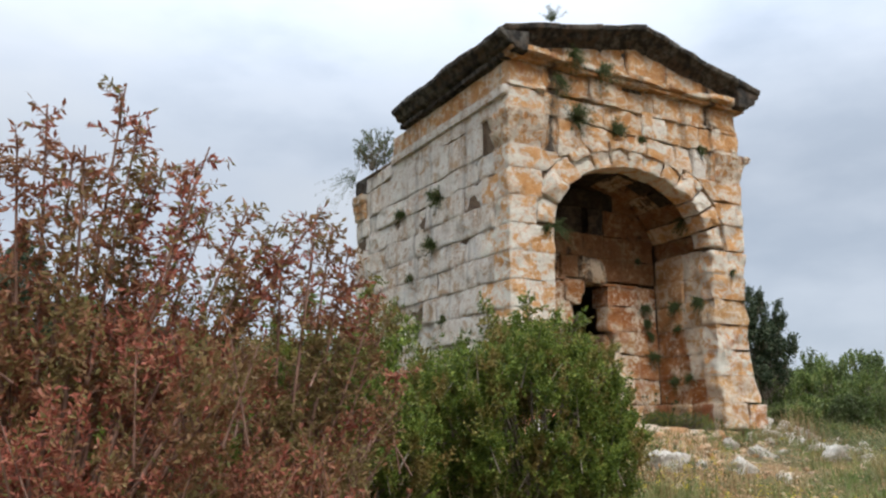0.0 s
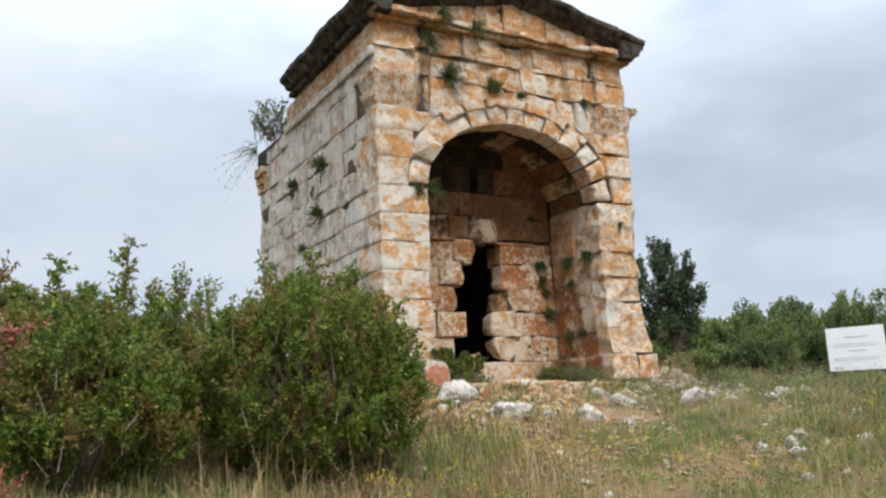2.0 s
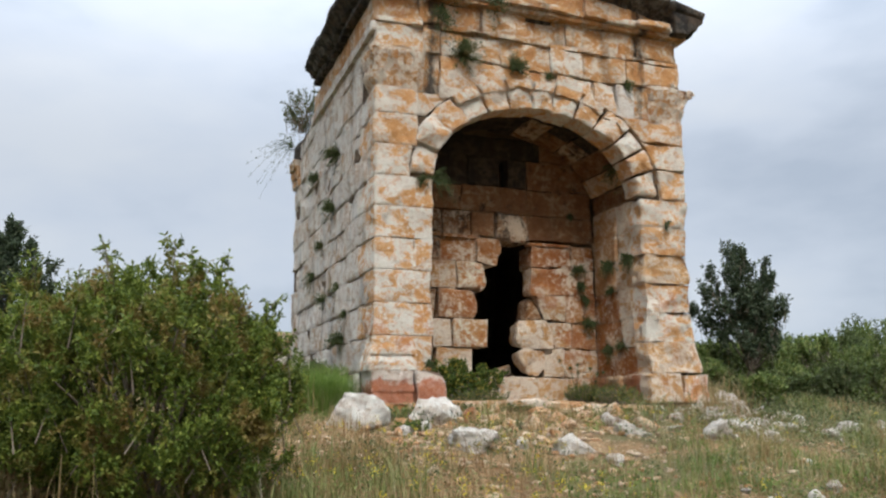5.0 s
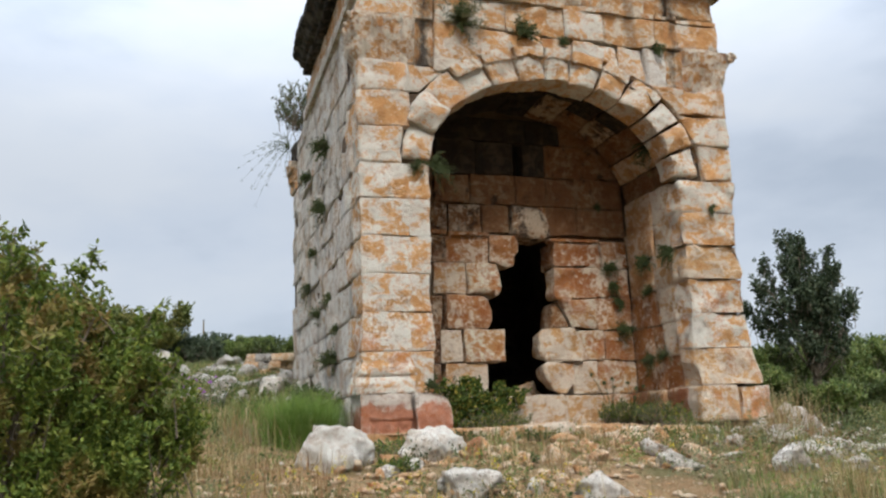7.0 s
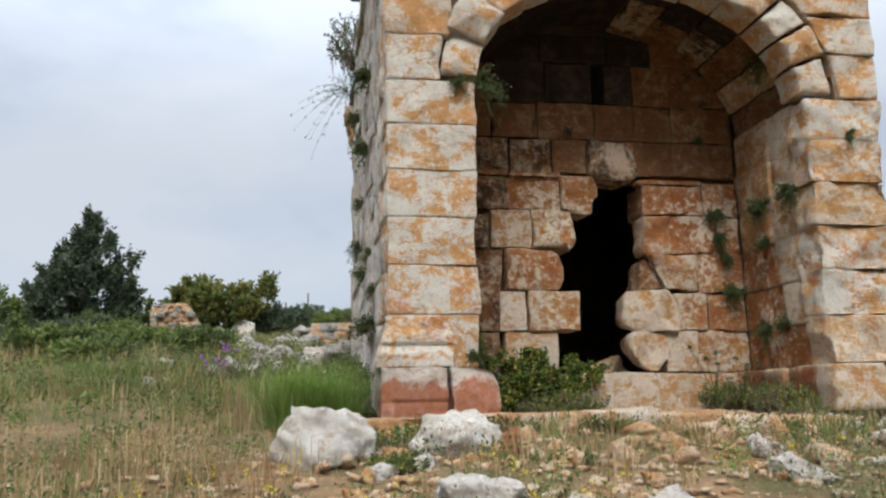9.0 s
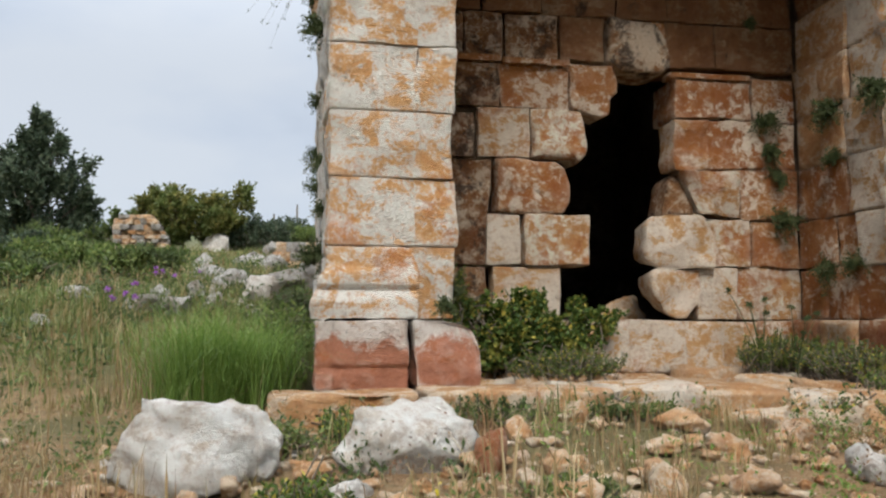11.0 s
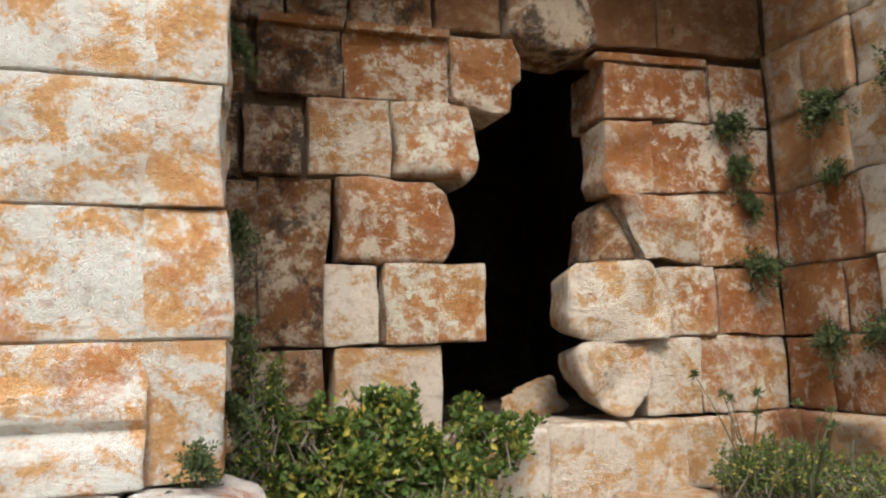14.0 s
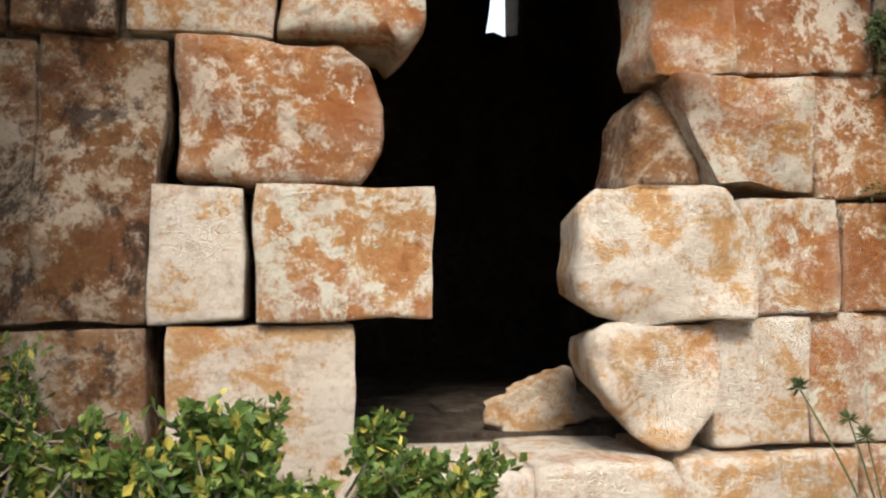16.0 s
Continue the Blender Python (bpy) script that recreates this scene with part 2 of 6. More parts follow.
M_CORNICE = limestone("black_lichen_cornice", (0.17, 0.16, 0.14), (0.075, 0.07, 0.06), (0.19, 0.11, 0.06), 0.47, 0.60, lichen=0.9, lichen_at=0.48, lichen_col=(0.022, 0.022, 0.021))
M_JOINT = limestone("joint_earth", (0.20, 0.14, 0.09), (0.13, 0.09, 0.06), (0.09, 0.06, 0.04))


def ground_material():
    n = Nodes("dry_meadow_soil", 0.95)
    col = n.mix(n.step(n.noise(0.8, 8, 0.65), 0.40, 0.62), (0.27, 0.165, 0.08), (0.41, 0.255, 0.135))
    col = n.mix(n.step(n.noise(0.9, 8, 0.68, n.pos((1, 1, 1), (3, 5, 0))), 0.46, 0.58, 0.85), col, (0.125, 0.12, 0.045))
    col = n.mix(n.step(n.noise(7, 8, 0.75), 0.46, 0.60, 0.6), col, (0.16, 0.125, 0.06))
    col = n.mix(n.step(n.noise(26, 4, 0.7), 0.61, 0.66, 0.7), col, (0.52, 0.43, 0.32))
    # greener towards the slope behind, scrub on the far hills
    sep = n.nt.nodes.new("ShaderNodeSeparateXYZ")
    n.nt.links.new(n.geo.outputs["Position"], sep.inputs[0])
    green = n.mix(n.noise(2.0, 8, 0.7), (0.06, 0.085, 0.025), (0.20, 0.175, 0.075))
    col = n.mix(n.step(sep.outputs["Y"], 10.5, 14.5, 0.8), col, green)
    scrub = n.mix(n.noise(0.35, 8, 0.7), (0.045, 0.07, 0.03), (0.17, 0.17, 0.075))
    col = n.mix(n.step(sep.outputs["Y"], 26, 55, 0.9), col, scrub)
    b1 = n.bump(n.noise(6, 10, 0.75), 1.0, 0.12)
    return n.done(col, n.bump(n.noise(40, 5, 0.7), 0.8, 0.012, b1))


def leaf_material(name, *stops, patch=(0.2, 0.1, 0.03), patch_at=0.62, through=0.35, patch_scale=4.0, other=None):
    """Leaves: each its own tone, with patches of young or dry growth, and light that shines through."""
    n = Nodes(name, 0.55)
    col = n.ramp(n.island(), *stops)
    col = n.mix(n.step(n.noise(patch_scale, 3, 0.6), patch_at - 0.06, patch_at + 0.06, 0.8), col, patch)
    if other:
        col = n.mix(n.step(n.noise(patch_scale * 0.7, 6, 0.65, n.pos((1, 1, 1), (9, 4, 2))), 0.52, 0.62, 0.75), col, other)
    tr = n.nt.nodes.new("ShaderNodeBsdfTranslucent")
    mx = n.nt.nodes.new("ShaderNodeMixShader")
    mx.inputs[0].default_value = through
    n.nt.links.new(col, tr.inputs["Color"])
    n.nt.links.new(col, n.bsdf.inputs["Base Color"])
    n.nt.links.new(n.bsdf.outputs[0], mx.inputs[1])
    n.nt.links.new(tr.outputs[0], mx.inputs[2])
    n.nt.links.new(mx.outputs[0], n.nt.nodes["Material Output"].inputs["Surface"])
    return n.mat


M_GROUND = ground_material()
M_GREEN = leaf_material("mastic_leaves", (0.0, (0.045, 0.078, 0.012)), (0.6, (0.11, 0.152, 0.022)), (1.0, (0.20, 0.235, 0.04)), patch=(0.20, 0.125, 0.04), patch_at=0.575, patch_scale=3.0, through=0.3)
M_REDLEAF = leaf_material("red_sumac_leaves", (0.0, (0.14, 0.04, 0.026)), (0.4, (0.27, 0.072, 0.046)), (0.75, (0.38, 0.135, 0.09)), (0.92, (0.24, 0.17, 0.06)), (1.0, (0.12, 0.15, 0.04)), patch=(0.135, 0.125, 0.04), patch_at=0.50, patch_scale=2.6, other=(0.20, 0.095, 0.05))
M_DARKLEAF = leaf_material("dark_oak_leaves", (0.0, (0.027, 0.044, 0.024)), (0.6, (0.055, 0.08, 0.042)), (1.0, (0.105, 0.125, 0.07)), patch=(0.04, 0.055, 0.032), through=0.2)
M_YELLOWLEAF = leaf_material("olive_yellow_leaves", (0.0, (0.055, 0.075, 0.018)), (0.5, (0.135, 0.14, 0.034)), (1.0, (0.24, 0.215, 0.06)), patch=(0.08, 0.115, 0.03), patch_at=0.54, patch_scale=0.8)
M_HEDGE = leaf_material("hedge_leaves", (0.0, (0.05, 0.09, 0.022)), (0.5, (0.12, 0.165, 0.04)), (1.0, (0.22, 0.25, 0.075)), patch=(0.055, 0.075, 0.03), patch_scale=0.9, patch_at=0.5)
M_VINE = leaf_material("vine_leaves", (0.0, (0.035, 0.068, 0.013)), (0.7, (0.10, 0.15, 0.03)), (0.86, (0.16, 0.20, 0.045)), (0.96, (0.46, 0.37, 0.07)), patch=(0.36, 0.31, 0.06), patch_at=0.64, patch_scale=3.0)
M_WEED = leaf_material("wall_weed_leaves", (0.0, (0.03, 0.05, 0.016)), (1.0, (0.11, 0.13, 0.05)), patch=(0.20, 0.17, 0.08))
M_FRESH = leaf_material("fresh_grass", (0.0, (0.09, 0.165, 0.028)), (1.0, (0.22, 0.31, 0.07)), patch=(0.14, 0.20, 0.05))
M_DRYGRASS = leaf_material("dry_grass", (0.0, (0.20, 0.135, 0.062)), (0.6, (0.36, 0.26, 0.125)), (1.0, (0.49, 0.40, 0.23)), patch=(0.24, 0.125, 0.06), patch_scale=1.3, patch_at=0.57, other=(0.22, 0.215, 0.075))
M_GREENGRASS = leaf_material("meadow_grass", (0.0, (0.075, 0.11, 0.028)), (0.6, (0.165, 0.19, 0.06)), (1.0, (0.30, 0.29, 0.12)), patch=(0.25, 0.17, 0.075), patch_scale=1.4, patch_at=0.57, other=(0.11, 0.17, 0.04))
M_RUSSET = leaf_material("russet_herb", (0.0, (0.15, 0.075, 0.035)), (1.0, (0.32, 0.19, 0.10)), patch=(0.22, 0.17, 0.06))
M_PALEHERB = leaf_material("pale_herb", (0.0, (0.10, 0.125, 0.05)), (1.0, (0.27, 0.28, 0.15)), patch=(0.32, 0.26, 0.13))
M_PETAL = leaf_material("purple_petals", (0.0, (0.30, 0.10, 0.38)), (1.0, (0.45, 0.20, 0.52)), patch=(0.38, 0.14, 0.45))
M_YPETAL = leaf_material("yellow_petals", (0.0, (0.55, 0.42, 0.03)), (1.0, (0.65, 0.52, 0.06)), patch=(0.6, 0.5, 0.05))


def bark_material(name, a, b):
    n = Nodes(name, 0.9)
    col = n.mix(n.step(n.noise(30, 5, 0.7, n.pos((1, 1, 0.2))), 0.35, 0.65), a, b)
    return n.done(col, n.bump(n.noise(60, 4, 0.7, n.pos((1, 1, 0.2))), 0.8, 0.01))


M_BARK = bark_material("grey_bark", (0.085, 0.065, 0.045), (0.20, 0.165, 0.125))
M_REDBARK = bark_material("reddish_bark", (0.10, 0.05, 0.035), (0.22, 0.13, 0.095))


def painted(name, colour, rough=0.5):
    n = Nodes(name, rough)
    col = n.mix(n.step(n.noise(3.0, 6, 0.6), 0.45, 0.75, 0.25), colour, tuple(c * 0.75 for c in colour))
    return n.done(col, n.bump(n.noise(120, 3), 0.1, 0.002))


M_PANEL = painted("white_sign_panel", (0.74, 0.76, 0.78), 0.35)
M_INK = painted("grey_sign_print", (0.50, 0.52, 0.54), 0.5)
M_STEEL = painted("dark_steel_post", (0.055, 0.055, 0.058), 0.55)


# ---- shared shapes ----
RNG = np.random.default_rng(7)
_K = RNG.normal(size=(36, 3)) * np.repeat([2.2, 6.0, 15.0], 12)[:, None]
_PH = RNG.uniform(0, 6.28, 36)
_A = np.repeat([0.5, 0.3, 0.16], 12) * 0.55


def bumps(p, freq=1.0, shift=0.0):
    """A smooth random field over points, about -1 to 1."""
    p = np.asarray(p, float)
    return (np.sin(p.reshape(-1, 3) @ (_K.T * freq) + _PH + shift) * _A).sum(1).reshape(p.shape[:-1])


def mesh_np(name, verts, faces, mat, smooth=True):
    """A mesh from arrays; faces is one array, or several, of equal-sided rows."""
    if isinstance(faces, np.ndarray):
        faces = [faces]
    me = bpy.data.meshes.new(name)
    verts = np.asarray(verts, np.float32)
    me.vertices.add(len(verts))
    me.vertices.foreach_set("co", verts.ravel())
    loops = np.concatenate([f.ravel() for f in faces]).astype(np.int32)
    totals = np.concatenate([np.full(len(f), f.shape[1]) for f in faces]).astype(np.int32)
    starts = np.concatenate([[0], np.cumsum(totals)[:-1]]).astype(np.int32)
    me.loops.add(len(loops))
    me.loops.foreach_set("vertex_index", loops)
    me.polygons.add(len(totals))
    me.polygons.foreach_set("loop_start", starts)
    me.polygons.foreach_set("use_smooth", np.full(len(totals), smooth))
    me.update(calc_edges=True)
    me.validate()
    me.materials.append(mat)
    return me


def put(name, me, parent=None, label="", at=None):
    ob = new(name, me)
    if at is not None:
        ob.location = at
    if parent:
        ob.parent = parent
    if label:
        ob["label"] = label
    return ob


def thing(name, label, category, group="", kind="", at=(0, 0, 0)):
    ob = new(name)
    ob.location = at
    ob.empty_display_size = 0.2
    return tagged(ob, label, category, group, kind)


def world_at(ob):
    """The place of ob's origin, while its parents have no turn."""
    p = Vector(ob.location)
    while ob.parent:
        ob = ob.parent
        p += Vector(ob.location)
    return np.array(p)


def rounded(points, steps=1):
    """Cut the corners of a closed outline."""
    p = np.asarray(points, float)
    for _ in range(steps):
        q = np.roll(p, -1, 0)
        p = np.stack([0.75 * p + 0.25 * q, 0.25 * p + 0.75 * q], 1).reshape(-1, p.shape[1])
    return p


def resampled(p, gap):
    out = []
    for a, b in zip(p, np.roll(p, -1, 0)):
        k = max(1, int(round(np.linalg.norm(b - a) / gap)))
        out += [a + (b - a) * i / k for i in range(k)]
    return np.array(out)


def face_stone(parent, outline, frame_axes, depth=0.3, proud=0.0, r=0.013, rough=0.012, wobble=0.006, joint=0.003, gap=0.07, mat=None, name="stone_block", label="", bulge=0.0, taper=0.0):
    """A stone of a wall's face. outline: (u, v) round it; frame_axes: origin, u, v, and the way out of the wall."""
    o, U, V, W = (np.array(a, float) for a in frame_axes)
    p = resampled(np.asarray(outline, float), gap)
    q = 0.5 * p + 0.25 * (np.roll(p, 1, 0) + np.roll(p, -1, 0))
    p = 0.85 * p + 0.15 * q
    c = p.mean(0)
    way = c - p
    dist = np.linalg.norm(way, axis=1, keepdims=True)
    way /= np.maximum(dist, 1e-6)
    n = len(p)
    seed = float(c @ [3.7, 5.1])
    flat = o + p[:, :1] * U + p[:, 1:] * V
    wob = wobble * bumps(flat, 1.5, seed)[:, None]
    rings, rim = [], np.minimum(r, 0.3 * dist)
    r = 0.6 * r
    for inset, w in ((taper / max(r, 1e-6), -depth), (0.0, -r * 1.1), (0.28, -r * 0.38), (0.95, -r * 0.04)):
        rings.append((p + way * (0.7 * joint + wob + inset * (rim if inset < 1 else r)), np.full(n, w)))
    base = rings[-1][0]
    for k in (0.30, 0.62):
        rings.append((base + (c - base) * k, np.full(n, bulge * k)))
    uv = np.concatenate([a for a, _ in rings] + [c[None]])
    w = np.concatenate([b for _, b in rings] + [[bulge]]) + proud
    P = o + uv[:, :1] * U + uv[:, 1:] * V + w[:, None] * W
    lift = np.ones(len(P)) * rough
    lift[:n] = 0
    lift[n:2 * n] *= 0.4
    P = P + (lift * bumps(P, 1.3, seed * 1.7))[:, None] * W
    idx = np.arange(n)
    nxt = np.roll(idx, -1)
    k = len(rings)
    quads = np.concatenate([np.stack([i * n + idx, i * n + nxt, (i + 1) * n + nxt, (i + 1) * n + idx], 1) for i in range(k - 1)])
    tris = np.stack([(k - 1) * n + idx, (k - 1) * n + nxt, np.full(n, k * n)], 1)
    # keep the faces outwards whichever way the outline runs
    area = np.sum(p[:, 0] * np.roll(p[:, 1], -1) - np.roll(p[:, 0], -1) * p[:, 1])
    if (area > 0) != (np.dot(np.cross(U, V), W) > 0):
        quads, tris = quads[:, ::-1], tris[:, ::-1]
    origin = o + c[0] * U + c[1] * V
    me = mesh_np(name, P - origin, [quads, tris], mat)
    return put(name, me, parent, label, origin - (world_at(parent) if parent else 0))


def box_stone(parent, lo, hi, r=0.02, rough=0.012, mat=None, seg=0.085, name="stone_block", label="", shape=None):
    """A squared block with worn edges, seen from several sides. shape: a function that reshapes its points."""
    lo, hi = np.array(lo, float), np.array(hi, float)
    size = hi - lo
    n = np.maximum(2, np.round(size / seg).astype(int))
    ticks = []
    for a in range(3):
        t = np.linspace(lo[a], hi[a], n[a] + 1)
        ticks.append(np.concatenate([[t[0], t[0] + 0.5 * r], t[1:-1], [t[-1] - 0.5 * r, t[-1]]]))
    verts, quads, count = [], [], 0
    for a in range(3):
        b, c = (a + 1) % 3, (a + 2) % 3
        for side in (0, 1):
            gb, gc = np.meshgrid(ticks[b], ticks[c], indexing="ij")
            P = np.zeros((*gb.shape, 3))
            P[..., b], P[..., c], P[..., a] = gb, gc, (lo, hi)[side][a]
            nb, nc = gb.shape
            i = np.arange(nb * nc).reshape(nb, nc) + count
            q = np.stack([i[:-1, :-1], i[1:, :-1], i[1:, 1:], i[:-1, 1:]], -1).reshape(-1, 4)
            quads.append(q if side else q[:, ::-1])
            verts.append(P.reshape(-1, 3))
            count += nb * nc
    P = np.concatenate(verts)
    _, first, inv = np.unique(np.round(P, 5), axis=0, return_index=True, return_inverse=True)
    P, quads = P[first], inv.ravel()[np.concatenate(quads)]
    r = 0.62 * r
    core = np.clip(P, lo + r, hi - r)
    off = P - core
    d = np.linalg.norm(off, axis=1, keepdims=True)
    nrm = off / np.maximum(d, 1e-9)
    P = core + nrm * r
    if shape:
        P = shape(P)
    seed = float(lo.sum())
    P = P + nrm * [1, 1, 0.25] * (rough * bumps(P, 1.3, seed))[:, None]
    origin = 0.5 * (lo + hi)
    me = mesh_np(name, P - origin, quads, mat)
    return put(name, me, parent, label, origin - (world_at(parent) if parent else 0))


def core_mesh(name, parent, boxes, mat, label=""):
    """Plain masonry behind the facing stones, as one mesh of boxes."""
    bm = bmesh.new()
    for lo, hi in boxes:
        vs = bmesh.ops.create_cube(bm, size=1.0)["verts"]
        for v in vs:
            v.co = Vector([l + (x + 0.5) * (h - l) for x, l, h in zip(v.co, lo, hi)])
    me = bpy.data.meshes.new(name)
    bm.to_mesh(me)
    bm.free()
    me.materials.append(mat)
    return put(name, me, parent, label)


def tube(points, radii, sides=6):
    """Rings of points along a limb: verts, quads."""
    pts = np.asarray(points, float)
    t = np.gradient(pts, axis=0)
    t /= np.maximum(np.linalg.norm(t, axis=1, keepdims=True), 1e-9)
    ref = np.where(np.abs(t[:, 2:]) > 0.9, [[1.0, 0, 0]], [[0, 0, 1.0]])
    u = np.cross(t, ref)
    u /= np.linalg.norm(u, axis=1, keepdims=True)
    v = np.cross(t, u)
    a = np.linspace(0, 2 * np.pi, sides, endpoint=False)
    ring = pts[:, None] + np.asarray(radii)[:, None, None] * (np.cos(a)[None, :, None] * u[:, None] + np.sin(a)[None, :, None] * v[:, None])
    n = len(pts)
    i = np.arange(sides)
    quads = np.concatenate([np.stack([k * sides + i, k * sides + np.roll(i, -1), (k + 1) * sides + np.roll(i, -1), (k + 1) * sides + i], 1) for k in range(n - 1)])
    return ring.reshape(-1, 3), quads


def joined(pieces):
    V, F, c = [], [], 0
    for v, f in pieces:
        V.append(v)
        F.append(f + c)
        c += len(v)
    return np.concatenate(V), np.concatenate(F)


def leaves(base, way, length, width, rng, fold=0.15):
    """A folded leaf at each base point, along way: verts, quads."""
    n = len(base)
    way = way / np.maximum(np.linalg.norm(way, axis=1, keepdims=True), 1e-9)
    side = np.cross(way, rng.normal(size=(n, 3)))
    side /= np.maximum(np.linalg.norm(side, axis=1, keepdims=True), 1e-9)
    up = np.cross(side, way)
    length, width = np.broadcast_to(length, n)[:, None], np.broadcast_to(width, n)[:, None]
    mid = base + way * length * 0.5
    V = np.stack([base, mid + side * width * 0.5 + up * width * fold, base + way * length, mid - side * width * 0.5 + up * width * fold], 1)
    return V.reshape(-1, 3), np.arange(4 * n).reshape(n, 4)


def blades(base, height, lean, width, rng):
    """A bent grass blade at each base point: verts, quads."""
    n = len(base)
    a = rng.uniform(0, 6.28, n)
    d = np.stack([np.cos(a), np.sin(a), np.zeros(n)], 1)
    side = np.stack([-np.sin(a), np.cos(a), np.zeros(n)], 1)
    h, w = height[:, None], width[:, None]
    ln = lean[:, None]
    mid = base + d * ln * h * 0.35 + np.array([0, 0, 1.0]) * h * 0.6
    tip = base + d * ln * h + np.array([0, 0, 1.0]) * h * (1 - 0.35 * ln)
    V = np.stack([base - side * w, base + side * w, mid + side * w * 0.7, mid - side * w * 0.7, tip + side * w * 0.15, tip - side * w * 0.15], 1)
    i = 6 * np.arange(n)[:, None]
    return V.reshape(-1, 3), np.concatenate([i + [[0, 1, 2, 3]], i + [[3, 2, 4, 5]]])


# ---- the ground ----
SLOPE_Y = (-60, -5, -1, 1.5, 3.3, 5.9, 6.7, 8, 9.9, 11, 13, 18, 33, 60, 120, 300, 600)
SLOPE_Z = (-1, -0.2, -0.1, 0.1, 0.2, 0.55, 0.7, 0.97, 1.2, 1.36, 1.64, 2.35, 3.9, 6.9, 12.2, 17, 18)


def ground_z(x, y):
    x, y = np.asarray(x, float), np.asarray(y, float)
    z = sum(np.interp(y + s, SLOPE_Y, SLOPE_Z) for s in (-0.8, 0, 0.8)) / 3 - 0.03 * np.clip(x - 13, 0, 50)
    p = np.stack([x, y, np.zeros_like(x)], -1)
    z = z + 0.05 * bumps(p, 0.35) + 0.018 * bumps(p, 1.3, 2.0)
    inside = (x > 7.2) & (x < 12.95) & (y > 10.75) & (y < 18.0)
    return np.where(inside, 1.15, z)


def ground_sheet():
    def ticks(lo, hi, step):
        t = list(np.arange(lo, hi, step))
        d, a, b = step, lo, hi
        while b < 900:
            d *= 1.22
            a, b = a - d, b + d
            t = [a] + t + [b]
        return np.array(t)
    xs, ys = ticks(-3, 18, 0.14), ticks(-3, 22, 0.14)
    X, Y = np.meshgrid(xs, ys, indexing="ij")
    V = np.stack([X, Y, ground_z(X, Y)], -1)
    i = np.arange(X.size).reshape(X.shape)
    quads = np.stack([i[:-1, :-1], i[1:, :-1], i[1:, 1:], i[:-1, 1:]], -1).reshape(-1, 4)
    ob = put("ground", mesh_np("ground", V.reshape(-1, 3), quads, M_GROUND))
    tagged(ob, "dry stony meadow with tan soil and grass sloping up", "ground", kind="structure")


ground_sheet()

# ---- the tomb ----
F, B = 11.19, 12.80                 # front face, porch back wall
XL, XR, YB = 7.30, 12.88, 18.0      # outer corners
COURSE = (1.44, 1.90, 2.41, 2.90, 3.38, 3.87, 4.35, 4.82, 5.31, 5.79, 6.22, 6.87)
AX, AZ, AA, AB, AD = 10.07, 4.85, 1.85, 1.33, 0.45   # arch: centre, half width, rise and depth of the ring
FRONT = ((0, F, 0), (1, 0, 0), (0, 0, 1), (0, -1, 0))
SIDE = ((XL, 0, 0), (0, 1, 0), (0, 0, 1), (-1, 0, 0))
BACK = ((0, B, 0), (1, 0, 0), (0, 0, 1), (0, -1, 0))

tomb = thing("mausoleum", "roofed limestone temple tomb with an arched open porch", "tomb", at=(10.08, 14.5, 1.2))


def rect(u0, u1, v0, v1):
    return [(u0, v0), (u1, v0), (u1, v1), (u0, v1)]


def splits(lo, hi, mean, rng):
    """Joints along a course, at uneven steps."""
    n = max(1, int(round((hi - lo) / mean)))
    w = rng.uniform(0.65, 1.4, n)
    e = lo + (hi - lo) * np.concatenate([[0], np.cumsum(w) / w.sum()])
    return list(zip(e[:-1], e[1:]))


def wall_part(name, boxes, label=""):
    o = world_at(tomb)
    return core_mesh(name, tomb, [(np.array(a) - o, np.array(b) - o) for a, b in boxes], M_JOINT, label)


def side_wall():
    rng = np.random.default_rng(11)
    w = wall_part("side_wall", [((XL + 0.04, 12.0, 1.0), (XL + 0.75, YB - 0.04, 7.3))], "grey-white ashlar side wall with rain streaks")
    for i, (z0, z1) in enumerate(zip(COURSE[:-1], COURSE[1:])):
        for y0, y1 in splits(11.72 if i % 2 else 12.1, YB, 0.78, rng):
            face_stone(w, rect(y0, y1, z0, z1), SIDE, depth=0.25, proud=rng.uniform(-0.018, 0.012), r=0.035, rough=0.02, joint=rng.uniform(0.004, 0.010), mat=M_SIDE, gap=0.1)
    # architrave, moulding and frieze run on above
    for y0, y1 in splits(11.21, 15.9, 1.1, rng):
        face_stone(w, rect(y0, y1, 6.87, 7.12), SIDE, depth=0.3, proud=0.005, r=0.015, rough=0.01, mat=M_SIDE, gap=0.1)
        face_stone(w, rect(y0, y1, 7.12, 7.30), SIDE, depth=0.35, proud=0.075, r=0.03, rough=0.012, mat=M_SIDE, gap=0.1)
        face_stone(w, rect(y0, y1, 7.30, 7.74), SIDE, depth=0.3, proud=0.02, r=0.02, rough=0.012, mat=M_UPPER, gap=0.1)
    for y0, y1 in splits(15.9, YB, 0.7, rng):
        top = rng.uniform(7.10, 7.40)
        face_stone(w, rect(y0, y1, 6.87, top), SIDE, depth=0.5, proud=0.03, r=0.03, rough=0.03, mat=M_CORNICE if rng.random() < 0.6 else M_SIDE, gap=0.1)
    # the worn capital at the far corner
    for k in range(3):
        face_stone(w, rect(YB - 0.6, YB - 0.02, 6.24 + 0.2 * k, 6.44 + 0.2 * k), SIDE, depth=0.2, proud=0.04 + 0.05 * k, r=0.04, rough=0.03, mat=M_UPPER)
    return w


